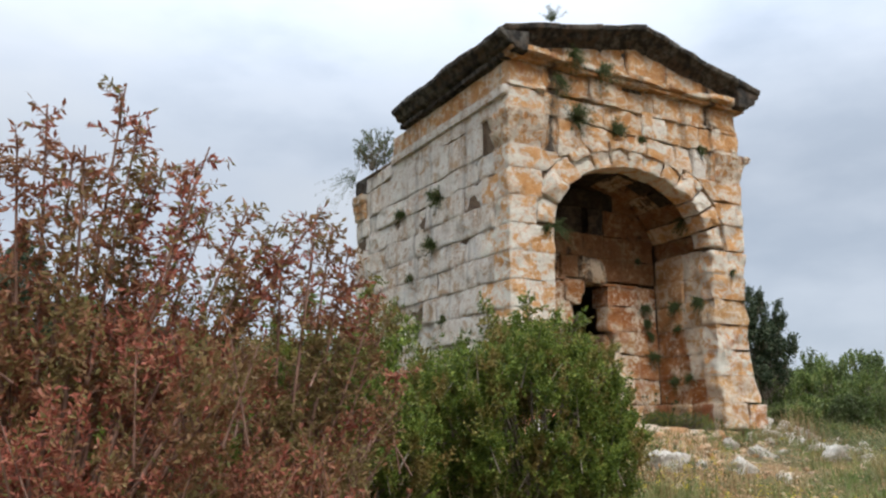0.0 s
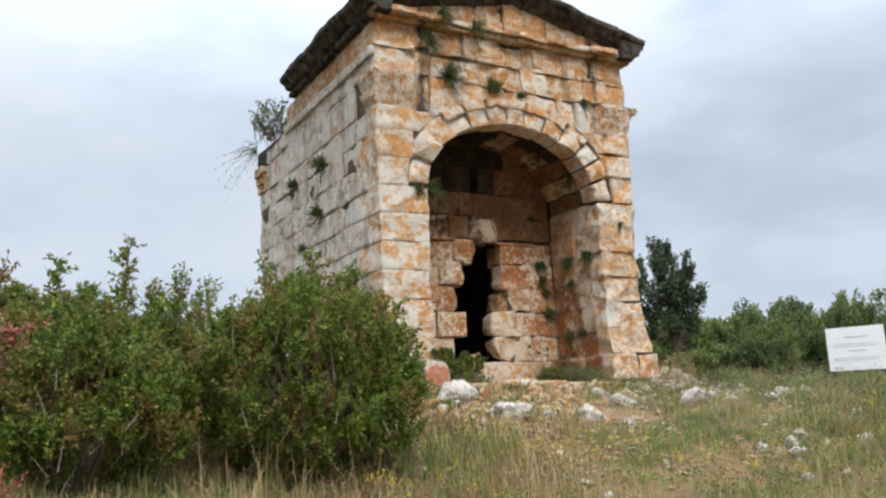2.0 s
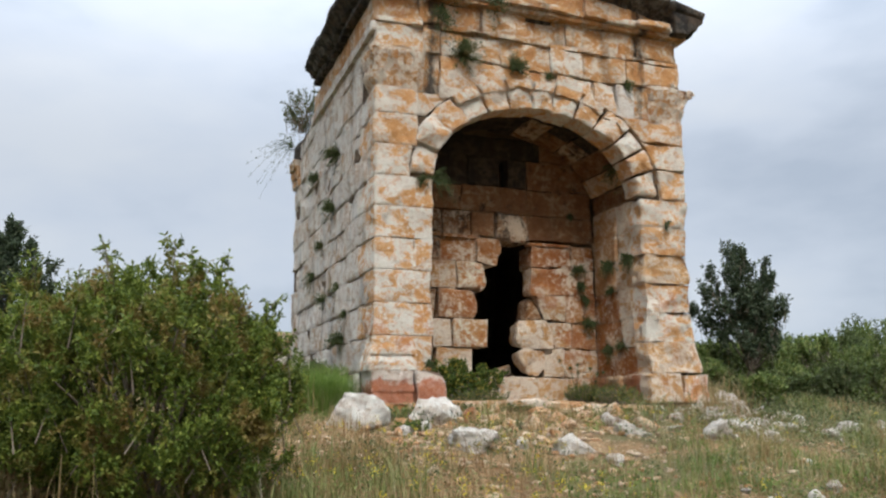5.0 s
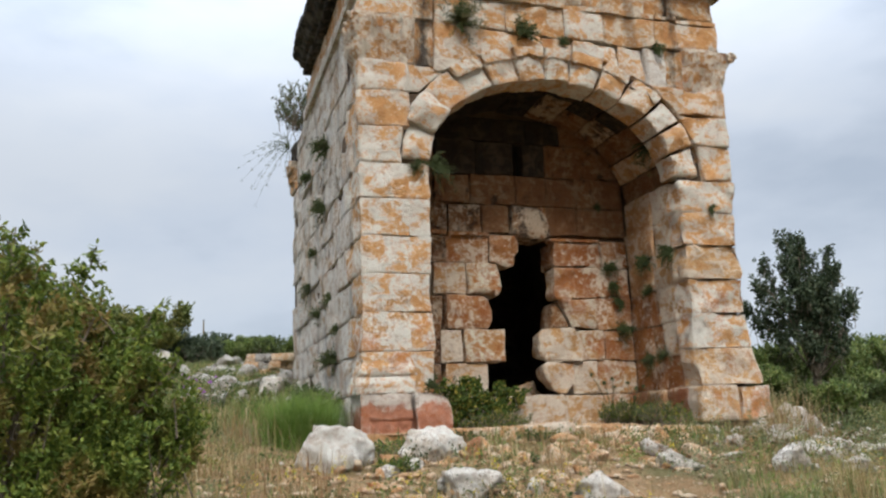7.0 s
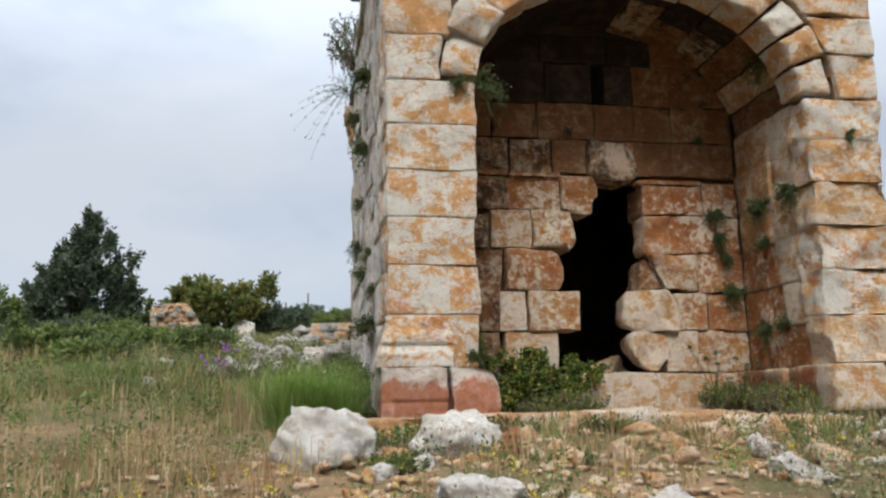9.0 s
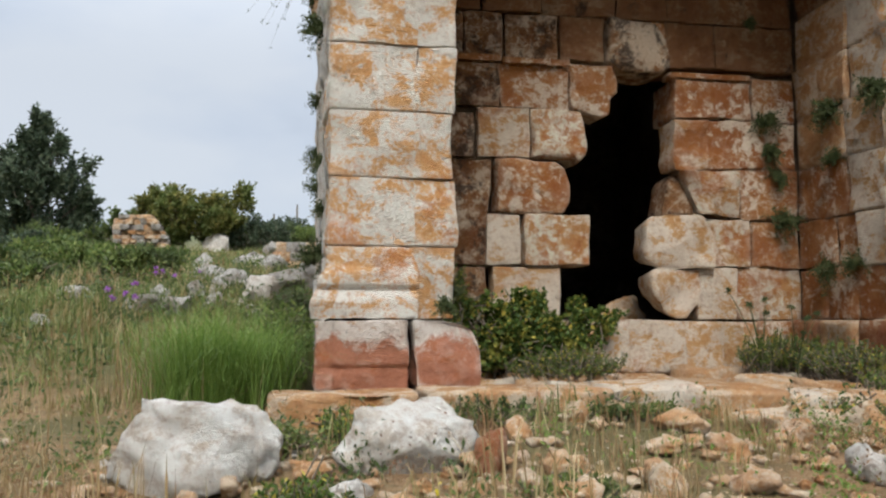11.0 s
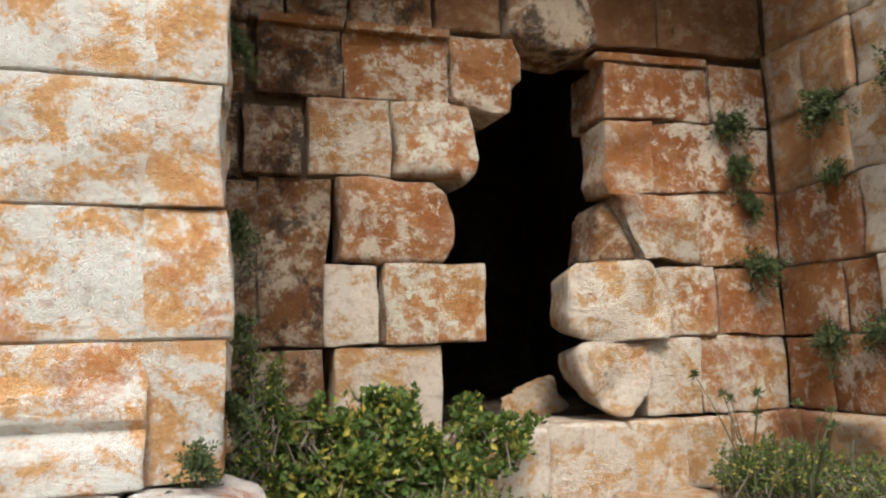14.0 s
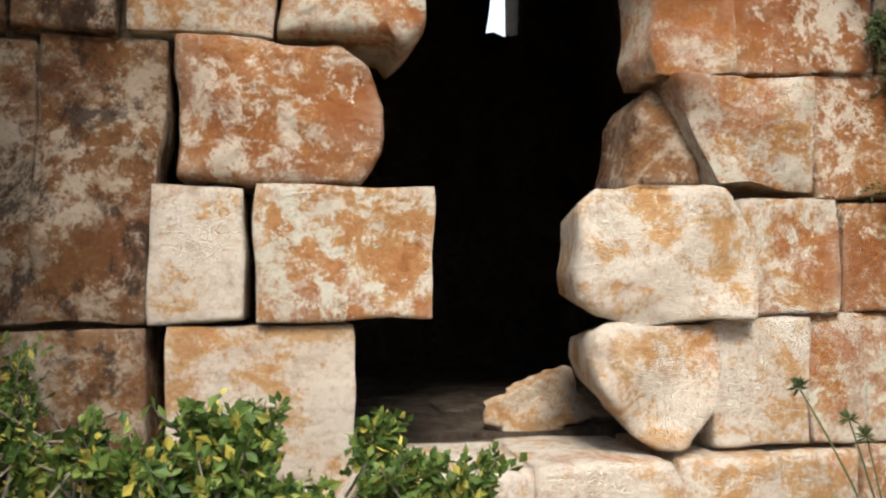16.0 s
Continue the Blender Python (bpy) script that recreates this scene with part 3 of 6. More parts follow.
def far_walls():
    right = wall_part("far_side_wall", [((XR - 0.7, 11.9, 1.0), (XR - 0.03, YB, 7.74)), ((11.98, 11.9, 1.0), (XR - 0.7, B + 0.5, 4.8))], "ashlar side wall of the tomb")
    rng = np.random.default_rng(12)
    axes = ((XR, 0, 0), (0, 1, 0), (0, 0, 1), (1, 0, 0))
    for z0, z1 in zip(COURSE[:-1], COURSE[1:]):
        for y0, y1 in splits(12.0, YB, 1.0, rng):
            face_stone(right, rect(y0, y1, z0, z1), axes, depth=0.1, rough=0.015, mat=M_SIDE, gap=0.14)
    # the rear wall, with a broken window
    wx0, wx1, wz0, wz1 = 11.08, 11.46, 5.0, 6.0
    rear = wall_part("rear_wall", [((XL + 0.03, 17.45, 1.0), (wx0, YB - 0.05, 7.3)), ((wx1, 17.45, 1.0), (XR - 0.03, YB - 0.05, 7.3)),
                                   ((wx0, 17.45, 1.0), (wx1, YB - 0.05, wz0)), ((wx0, 17.45, wz1), (wx1, YB - 0.05, 7.3))], "rear wall with a small broken window")
    axes = ((0, 17.45, 0), (1, 0, 0), (0, 0, 1), (0, -1, 0))
    for z0, z1 in zip(COURSE[:-1], COURSE[1:]):
        for x0, x1 in splits(8.0, 12.2, 0.8, rng):
            if x1 < wx0 - 0.02 or x0 > wx1 + 0.02 or z1 < wz0 or z0 > wz1:
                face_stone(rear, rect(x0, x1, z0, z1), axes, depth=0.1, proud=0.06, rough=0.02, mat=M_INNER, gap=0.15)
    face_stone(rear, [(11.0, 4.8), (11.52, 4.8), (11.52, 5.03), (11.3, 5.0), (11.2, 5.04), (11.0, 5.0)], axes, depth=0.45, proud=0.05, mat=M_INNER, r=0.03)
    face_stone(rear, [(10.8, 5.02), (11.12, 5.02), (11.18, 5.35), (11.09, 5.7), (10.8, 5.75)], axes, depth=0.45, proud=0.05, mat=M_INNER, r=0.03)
    # the chamber's own walls, floor and vault
    cham = wall_part("chamber_floor", [((XL + 0.8, 13.3, 1.3), (XR - 0.75, 17.5, 1.84))], "burial chamber floor behind the porch, coloured dark for shade")
    wall_part("chamber_wall", [((XL + 0.7, 13.3, 1.0), (XL + 0.9, 17.5, 7.2))])
    wall_part("chamber_wall", [((XR - 0.9, 13.3, 1.0), (XR - 0.7, 17.5, 7.2))])
    wall_part("chamber_ceiling", [((XL + 0.7, 13.0, 6.5), (XR - 0.7, 17.5, 7.2))])
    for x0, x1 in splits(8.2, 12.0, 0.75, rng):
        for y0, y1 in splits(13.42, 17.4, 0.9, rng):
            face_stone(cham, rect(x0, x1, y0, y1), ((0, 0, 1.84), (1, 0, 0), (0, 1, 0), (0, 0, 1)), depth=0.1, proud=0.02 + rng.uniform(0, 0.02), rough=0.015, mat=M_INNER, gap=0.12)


def porch_back():
    """The wall with the broken doorway; each stone is solid through the wall."""
    w = wall_part("porch_back_wall", [((XL + 0.75, B + 0.1, 1.0), (8.72, B + 0.5, 6.4)), ((11.45, B + 0.1, 1.0), (12.0, B + 0.5, 6.4)), ((8.72, B + 0.1, 4.85), (10.05, B + 0.5, 6.4)),
                                      ((10.28, B + 0.1, 4.85), (11.45, B + 0.5, 6.4)), ((10.05, B + 0.1, 5.82), (10.28, B + 0.5, 6.4)), ((10.05, B + 0.1, 4.85), (10.28, B + 0.5, 5.25)),
                                      ((8.5, B + 0.1, 1.0), (11.5, B + 0.5, 1.5))], "brown-stained porch back wall with a broken doorway")
    P, D, C, U, H = M_PATINA, M_DARKPATINA, M_CREAM, M_UMBER, M_MIXED
    # x0, x1, z0, z1, proud, material
    for x0, x1, z0, z1, pr, m in (
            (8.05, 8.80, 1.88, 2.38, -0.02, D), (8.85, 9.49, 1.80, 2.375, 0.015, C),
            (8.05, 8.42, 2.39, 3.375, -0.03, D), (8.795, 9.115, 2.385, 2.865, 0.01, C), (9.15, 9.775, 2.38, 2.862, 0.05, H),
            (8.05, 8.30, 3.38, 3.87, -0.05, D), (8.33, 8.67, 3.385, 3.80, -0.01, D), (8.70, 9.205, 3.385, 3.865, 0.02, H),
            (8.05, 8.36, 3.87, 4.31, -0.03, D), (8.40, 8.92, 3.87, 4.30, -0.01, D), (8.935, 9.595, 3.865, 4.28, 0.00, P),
            (11.00, 11.42, 2.37, 2.84, 0.0, H), (11.425, 11.95, 2.37, 2.84, -0.005, P),
            (10.86, 11.27, 1.88, 2.37, 0.0, C), (11.275, 11.52, 1.88, 2.37, 0.008, H), (11.525, 11.95, 1.88, 2.37, -0.01, H),
            (11.335, 11.95, 2.84, 3.345, -0.01, P), (10.995, 11.325, 3.345, 3.825, 0.005, P), (11.33, 11.62, 3.345, 3.825, 0.0, P), (11.625, 11.95, 3.345, 3.825, -0.01, P),
            (10.66, 11.47, 3.83, 4.22, 0.015, P), (11.475, 11.77, 3.83, 4.27, 0.02, P), (11.775, 11.95, 3.83, 4.27, 0.0, P),
            # upper rows: stain and soot, coloured darker for the shade below the vault
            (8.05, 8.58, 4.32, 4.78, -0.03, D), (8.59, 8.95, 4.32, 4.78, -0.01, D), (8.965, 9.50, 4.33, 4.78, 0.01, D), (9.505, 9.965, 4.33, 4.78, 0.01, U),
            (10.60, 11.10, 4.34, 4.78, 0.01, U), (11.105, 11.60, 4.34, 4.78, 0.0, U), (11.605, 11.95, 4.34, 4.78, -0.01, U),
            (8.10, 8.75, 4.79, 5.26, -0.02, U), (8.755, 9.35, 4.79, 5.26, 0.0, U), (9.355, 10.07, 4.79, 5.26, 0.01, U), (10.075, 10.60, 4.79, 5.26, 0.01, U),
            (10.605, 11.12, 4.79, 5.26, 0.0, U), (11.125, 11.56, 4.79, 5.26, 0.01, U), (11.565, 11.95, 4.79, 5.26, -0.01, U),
            (8.15, 8.80, 5.27, 5.80, 0.0, U), (8.805, 9.45, 5.27, 5.80, 0.0, M_SOOT_SHADE), (9.455, 10.08, 5.27, 5.80, 0.0, M_SOOT_SHADE), (10.23, 10.62, 5.27, 5.80, 0.0, M_SOOT_SHADE),
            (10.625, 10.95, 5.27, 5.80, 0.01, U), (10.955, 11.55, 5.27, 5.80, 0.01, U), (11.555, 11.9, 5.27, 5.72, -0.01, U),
            (8.6, 9.4, 5.81, 6.2, 0.0, M_SOOT_SHADE), (9.405, 10.3, 5.81, 6.2, 0.0, M_SOOT_SHADE), (10.305, 10.9, 5.81, 6.2, 0.0, M_SOOT_SHADE), (10.905, 11.5, 5.81, 6.2, 0.0, U)):
        face_stone(w, rect(x0, x1, z0, z1), BACK, depth=0.5 if z0 < 4.6 else 0.3, proud=pr, r=0.022, rough=0.012, wobble=0.012, joint=0.006, mat=m, gap=0.05)
    # broken stones that frame the hole
    for k, (outline, pr, m, r) in enumerate((
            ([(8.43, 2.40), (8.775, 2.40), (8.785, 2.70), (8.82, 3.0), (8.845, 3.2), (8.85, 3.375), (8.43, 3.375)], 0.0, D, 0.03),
            ([(8.875, 2.875), (9.50, 2.875), (9.57, 2.98), (9.60, 3.15), (9.55, 3.30), (9.46, 3.375), (8.875, 3.375)], 0.03, P, 0.05),
            ([(9.215, 3.385), (9.62, 3.385), (9.66, 3.33), (9.74, 3.42), (9.765, 3.55), (9.74, 3.72), (9.72, 3.86), (9.215, 3.86)], 0.03, H, 0.05),
            ([(9.60, 3.87), (9.93, 3.80), (10.0, 3.83), (10.02, 3.98), (10.09, 4.05), (10.08, 4.18), (10.0, 4.30), (9.60, 4.31)], 0.04, P, 0.05),
            ([(9.97, 4.33), (10.08, 4.24), (10.45, 4.22), (10.585, 4.28), (10.56, 4.55), (10.46, 4.74), (10.2, 4.775), (9.975, 4.775)], 0.05, D, 0.04),
            ([(10.46, 4.775), (10.57, 4.5), (10.60, 4.34), (10.60, 4.775)], 0.02, P, 0.02),
            ([(10.318, 2.46), (10.388, 2.40), (10.508, 2.375), (10.778, 2.39), (10.990, 2.375), (11.000, 2.58), (10.970, 2.72), (10.888, 2.85), (10.578, 2.865), (10.388, 2.855), (10.323, 2.80), (10.298, 2.65), (10.303, 2.55)], 0.075, C, 0.035),
            ([(10.500, 1.92), (10.590, 1.875), (10.710, 1.885), (10.850, 2.02), (10.890, 2.2), (10.890, 2.365), (10.580, 2.37), (10.390, 2.375), (10.330, 2.34), (10.315, 2.24), (10.350, 2.12), (10.430, 2.0)], 0.07, C, 0.035),
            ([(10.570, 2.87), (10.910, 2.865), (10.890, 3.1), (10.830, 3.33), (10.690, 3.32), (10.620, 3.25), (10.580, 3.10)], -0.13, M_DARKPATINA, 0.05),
            ([(10.89, 2.86), (11.32, 2.85), (11.325, 3.34), (10.70, 3.335), (10.74, 3.22), (10.80, 3.05)], 0.03, H, 0.02),
            ([(10.675, 3.33), (10.985, 3.345), (10.990, 3.82), (10.640, 3.825), (10.655, 3.6), (10.640, 3.42)], 0.04, H, 0.035))):
        face_stone(w, outline, BACK, depth=0.40, proud=pr, r=r, rough=0.042, wobble=0.02, joint=0.005, mat=m, gap=0.035, bulge=0.012, taper=0.07 if k in (6, 7) else 0.01)
    # a thin string course
    for x0, x1, z in ((8.42, 8.92, 4.30), (8.935, 9.595, 4.28), (10.61, 11.46, 4.22)):
        face_stone(w, rect(x0, x1, z, z + 0.055), BACK, depth=0.2, proud=0.05, r=0.014, rough=0.008, mat=P, gap=0.06, name="string_course")
    # sill blocks under the doorway
    for outline, pr, m in (([(9.42, 1.42), (9.60, 1.42), (9.60, 1.80), (9.50, 1.86), (9.42, 1.80)], 0.10, C), ([(9.66, 1.40), (10.08, 1.40), (10.10, 1.87), (9.62, 1.88)], 0.19, C),
                           ([(10.085, 1.40), (10.66, 1.40), (10.64, 1.80), (10.60, 1.87), (10.105, 1.87)], 0.19, C), ([(10.67, 1.41), (11.05, 1.41), (11.07, 1.865), (10.66, 1.87)], 0.13, C),
                           ([(11.06, 1.41), (11.46, 1.41), (11.46, 1.86), (11.08, 1.86)], 0.04, C), ([(11.47, 1.41), (11.95, 1.41), (11.95, 1.87), (11.47, 1.87)], 0.02, P),
                           (rect(8.05, 8.9, 1.41, 1.88), -0.02, M_DARKPATINA), (rect(8.91, 9.41, 1.41, 1.80), 0.0, C)):
        face_stone(w, outline, BACK, depth=0.62, proud=pr, r=0.035, rough=0.012, mat=m, gap=0.05, name="sill_block")
    return w


def porch_side():
    rng = np.random.default_rng(21)
    axes = ((11.95, 0, 0), (0, 1, 0), (0, 0, 1), (-1, 0, 0))
    w = wall_part("porch_side_wall", [((12.06, F + 0.35, 1.0), (XR - 0.1, B, 4.85))], "rust-stained inner wall of the porch")
    zs = (1.88, 2.36, 2.83, 3.36, 3.86, 4.34, 4.86)
    for i, (z0, z1) in enumerate(zip(zs[:-1], zs[1:])):
        for k, (y0, y1) in enumerate(splits(F + 0.34, B, 0.5, rng)):
            face_stone(w, rect(y0, y1, z0, z1), axes, depth=0.3, proud=rng.uniform(-0.01, 0.02), r=0.022, rough=0.014, joint=0.005, wobble=0.01, mat=M_CREAM if k == 0 and i > 0 else M_PATINA if i < 3 else M_STEP if rng.random() < 0.6 else M_CREAM, gap=0.06)
    for y0, y1 in splits(F + 0.1, B, 0.6, rng):
        face_stone(w, rect(y0, y1, 1.42, 1.88), axes, depth=0.3, proud=0.13, r=0.04, rough=0.018, mat=M_REDROCK if rng.random() < 0.5 else M_STEP, gap=0.06)
    left = wall_part("porch_near_wall", [((XL + 0.1, 12.0, 1.0), (8.18, B, 4.9))], "inner wall of the porch behind the pier")
    axes = ((8.215, 0, 0), (0, 1, 0), (0, 0, 1), (1, 0, 0))
    for z0, z1 in zip(COURSE[:7], COURSE[1:8]):
        for y0, y1 in splits(12.0, B, 0.5, rng):
            face_stone(left, rect(y0, y1, z0, z1), axes, depth=0.2, proud=rng.uniform(-0.015, 0.015), r=0.03, rough=0.025, wobble=0.012, mat=M_FRONT if rng.random() < 0.6 else M_PATINA, gap=0.06)


def attic_base(P):
    """Swell a block into the mouldings of a column base."""
    z = P[:, 2]
    side = np.interp(z, (1.90, 2.00, 2.09, 2.12, 2.20, 2.25, 2.41), (0.12, 0.12, 0.075, 0.06, 0.045, 0.012, 0.0))
    face = np.interp(z, (1.90, 2.03, 2.085, 2.10, 2.115, 2.14, 2.22, 2.27, 2.41), (0.11, 0.115, 0.075, 0.035, 0.035, 0.075, 0.06, 0.015, 0.0))
    Q = P.copy()
    Q[:, 1] -= np.where(P[:, 1] < F + 0.2, face, 0)
    Q[:, 0] -= np.where(P[:, 0] < XL + 0.2, side, 0)
    return Q


def left_pier():
    rng = np.random.default_rng(31)
    w = wall_part("left_pier", [((XL + 0.05, F + 0.06, 1.0), (8.12, 12.0, 6.9))], "square pier of orange and white weathered limestone")
    for i, (z0, z1) in enumerate(zip(COURSE[1:-1], COURSE[2:])):
        deep = F + (0.53 if i % 2 == 0 else 0.91)
        a, b = (z0 + 0.001, z1 - 0.001)
        if i == 0:
            box_stone(w, (XL, F, a), (7.93, deep, b), r=0.022, rough=0.026, mat=M_FRONT, seg=0.03, shape=attic_base)
            box_stone(w, (7.90, F + 0.004, a), (8.20, 12.0, b), r=0.016, rough=0.018, mat=M_FRONT, seg=0.06)
            continue
        if z1 > 6.8:
            continue
        if z1 < 5.0:
            box_stone(w, (XL, F, a), (7.942, deep, b), r=0.024, rough=0.022, mat=M_FRONT, seg=0.045)
            box_stone(w, (7.90, F + 0.005, a + 0.002), (8.20 + rng.uniform(-0.012, 0.012), 12.0, b - 0.002), r=0.022, rough=0.022, mat=M_FRONT, seg=0.05)
        else:
            box_stone(w, (XL, F, a), (7.84 if z1 < 5.4 else 7.93, deep, b), r=0.04, rough=0.028, mat=M_FRONT, seg=0.055)
    # plinth, split in two blocks
    def worn(P):
        Q = P.copy()
        k = np.clip((Q[:, 0] - 8.05) / 0.3, 0, 1) * np.clip((Q[:, 2] - 1.62) / 0.28, 0, 1)
        Q[:, 0] -= 0.08 * k * k
        Q[:, 2] -= 0.06 * k * k
        return Q

    def grooved(P):
        Q = P.copy()
        Q[:, 1] += 0.02 * np.exp(-((Q[:, 2] - 1.585) / 0.012) ** 2) + np.where(Q[:, 2] < 1.58, 0.022, 0) * (Q[:, 0] > 7.32)
        return Q
    box_stone(w, (7.20, 10.94, 1.43), (7.855, F + 0.4, 1.895), r=0.03, rough=0.028, mat=M_RED, seg=0.03, shape=grooved, name="plinth_block")
    box_stone(w, (7.862, 10.93, 1.43), (8.37, F + 0.4, 1.90), r=0.06, rough=0.036, mat=M_RED, seg=0.045, shape=worn, name="plinth_block")
    return w


def right_pier():
    rng = np.random.default_rng(33)
    w = wall_part("right_pier", [((12.06, F + 0.16, 1.0), (XR - 0.09, 12.0, 6.9))], "battered square pier of pale weathered limestone")

    def foot(P):
        Q = P.copy()
        k = np.clip((2.45 - Q[:, 2]) / 0.5, 0, 1)
        Q[:, 0] += np.where(Q[:, 0] > 12.5, 0.04 * k, 0)
        Q[:, 1] -= np.where(Q[:, 1] < F + 0.2, 0.09 * k, 0)
        return Q
    for i, (z0, z1) in enumerate(zip(COURSE[1:-1], COURSE[2:])):
        if z1 > 4.9:
            continue
        x0 = 11.94 + rng.uniform(-0.025, 0.02)
        box_stone(w, (x0, F + rng.uniform(-0.01, 0.012), z0 + 0.001), (XR + rng.uniform(-0.02, 0.015), F + 0.36, z1 - 0.001), r=0.04, rough=0.045, mat=M_FRONT if i % 3 else M_CREAM, seg=0.045, shape=foot)
    box_stone(w, (11.84, 11.0, 1.42), (12.45, F + 0.5, 1.895), r=0.05, rough=0.03, mat=M_CREAM, seg=0.06, name="plinth_block")
    box_stone(w, (12.455, 10.98, 1.42), (12.96, F + 0.7, 1.88), r=0.06, rough=0.05, mat=M_FRONT, seg=0.06, name="plinth_block")
    return w


def bow(d, a):
    """A point d outside the arch's inner edge, at the angle a."""
    return AX + (AA + d) * math.cos(math.radians(a)), AZ + (AB + d) * math.sin(math.radians(a))


def arc(d, a0, a1, n=8):
    return [bow(d, a) for a in np.linspace(a0, a1, n)]


def clipped(u0, u1, v0, v1):
    """A course stone cut away where the arch ring runs through it."""
    p = resampled(np.array(rect(u0, u1, v0, v1)), 0.05)
    half = np.array([AA + AD + 0.016, AB + AD + 0.016])
    d = p - [AX, AZ]
    k = np.linalg.norm(d / half, axis=1)
    if (k < 1).mean() > 0.8:
        return None
    if (k >= 1).all():
        return rect(u0, u1, v0, v1)
    q = np.where((k < 1)[:, None], [AX, AZ] + d / k[:, None], p)
    q = np.clip(q, [u0, v0], [u1, v1])
    q = q[np.linalg.norm((q - [AX, AZ]) / half, axis=1) > 0.985]
    q = q[np.linalg.norm(q - np.roll(q, 1, 0), axis=1) > 0.012]
    if len(q) < 5:
        return None
    area = 0.5 * abs(np.sum(q[:, 0] * np.roll(q[:, 1], -1) - np.roll(q[:, 0], -1) * q[:, 1]))
    return q if area > 0.025 else None


def front_wall():
    rng = np.random.default_rng(41)
    o = world_at(tomb)
    # masonry round the arch, behind the facing
    pts = arc(0.22, 180, 0, 25)
    V, Q = [], []
    for y in (F + 0.12, B + 0.1):
        for x, z in pts:
            V += [(x, y, z), (x, y, 7.74)]
    n = 2 * len(pts)
    for i in range(len(pts) - 1):
        a = 2 * i
        Q += [(a, a + 1, a + 3, a + 2), (n + a, n + a + 2, n + a + 3, n + a + 1), (a, a + 2, n + a + 2, n + a), (a + 1, n + a + 1, n + a + 3, a + 3)]
    w = put("front_wall", mesh_np("front_wall", np.array(V) - o, np.array(Q), M_JOINT, smooth=False), tomb, "front wall above the arch with orange patina")
    wall_part("spandrel", [((XL + 0.06, F + 0.1, 4.3), (7.8, B, 7.74))])
    wall_part("spandrel", [((12.36, F + 0.1, 4.3), (XR - 0.06, B, 7.74))])
    # voussoirs, with a scooped outer moulding on those near the crown
    cuts = (1, 16, 29, 41, 56, 69, 82, 93, 106, 119, 132, 146, 162, 178)
    for k, (a0, a1) in enumerate(zip(cuts[:-1], cuts[1:])):
        deep = AD * (0.80 if k in (0, 12) else 0.92 if k in (1, 11) else 1.0) + rng.uniform(-0.03, 0.012)
        out = arc(-rng.uniform(0, 0.02), a0 + 0.3, a1 - 0.3, 6) + arc(deep, a1 - 0.3, a0 + 0.3, 6)
        face_stone(w, out, FRONT, depth=0.42, proud=rng.uniform(-0.01, 0.03), r=0.05, rough=0.038, wobble=0.018, joint=0.004, mat=M_FRONT, gap=0.035, bulge=0.025, name="voussoir")
        if 3 <= k <= 9:
            face_stone(w, arc(AD - 0.16, a0 + 0.6, a1 - 0.6, 6) + arc(AD + 0.02, a1 - 0.6, a0 + 0.6, 6), FRONT, depth=0.1, proud=0.065, r=0.035, rough=0.022, wobble=0.02, mat=M_FRONT, gap=0.04, name="arch_moulding")
    # spandrel stones, by courses
    rows = ((4.822, 5.358, (7.845, 8.3), (11.9, XR)), (5.362, 5.818, (7.935, 8.4), (11.7, XR)), (5.822, 6.218, (7.935, 8.6), (11.5, XR)))
    for z0, z1, left, right in rows:
        for u0, u1 in (left, right):
            q = clipped(u0, u1, z0, z1)
            if q is not None:
                face_stone(w, q, FRONT, depth=0.3, proud=rng.uniform(-0.01, 0.015), r=0.03, rough=0.03, wobble=0.016, mat=M_FRONT, gap=0.05, joint=0.004)
    for u0, u1, v0, v1, m in ((8.06, 8.335, 6.225, 6.875, M_UPPER), (8.34, 9.025, 6.15, 6.845, M_FRONT), (9.03, 9.92, 6.4, 6.835, M_FRONT), (9.925, 10.255, 6.55, 6.82, M_UPPER), (10.26, 10.42, 6.6, 6.80, M_FRONT),
                              (10.425, 11.135, 6.3, 6.795, M_FRONT), (11.14, 11.55, 6.15, 6.80, M_FRONT), (11.555, 11.90, 6.1, 6.815, M_SIDE), (11.905, 12.215, 6.225, 6.82, M_UPPER)):
        q = clipped(u0, u1, v0, v1)
        if q is not None:
            face_stone(w, q, FRONT, depth=0.3, proud=rng.uniform(-0.012, 0.018), r=0.026, rough=0.028, wobble=0.016, mat=m, gap=0.05, joint=0.004)
    # architrave blocks with a crown moulding, then the frieze
    e = (7.30, 8.06, 8.35, 9.40, 10.285, 10.92, 11.77, 12.15, XR)
    for i, (u0, u1) in enumerate(zip(e[:-1], e[1:])):
        face_stone(w, rect(u0 + 0.004, u1 - 0.004, 6.88 if i in (0, 7) else 6.85 if i < 3 else 6.825, 7.272), FRONT, depth=0.35, proud=0.015 + rng.uniform(0, 0.03), r=0.03, rough=0.028, wobble=0.014, mat=M_UPPER if i in (1, 3, 5, 6) else M_FRONT, gap=0.06, joint=0.004)
        face_stone(w, rect(u0 + 0.004, u1 - 0.004, 7.275, 7.36), FRONT, depth=0.35, proud=0.065 - 0.03 * (i % 3 == 1), r=0.03, rough=0.025, wobble=0.018, mat=M_FRONT if i in (0, 7, 4) else M_UPPER, gap=0.05, joint=0.006, name="moulding")
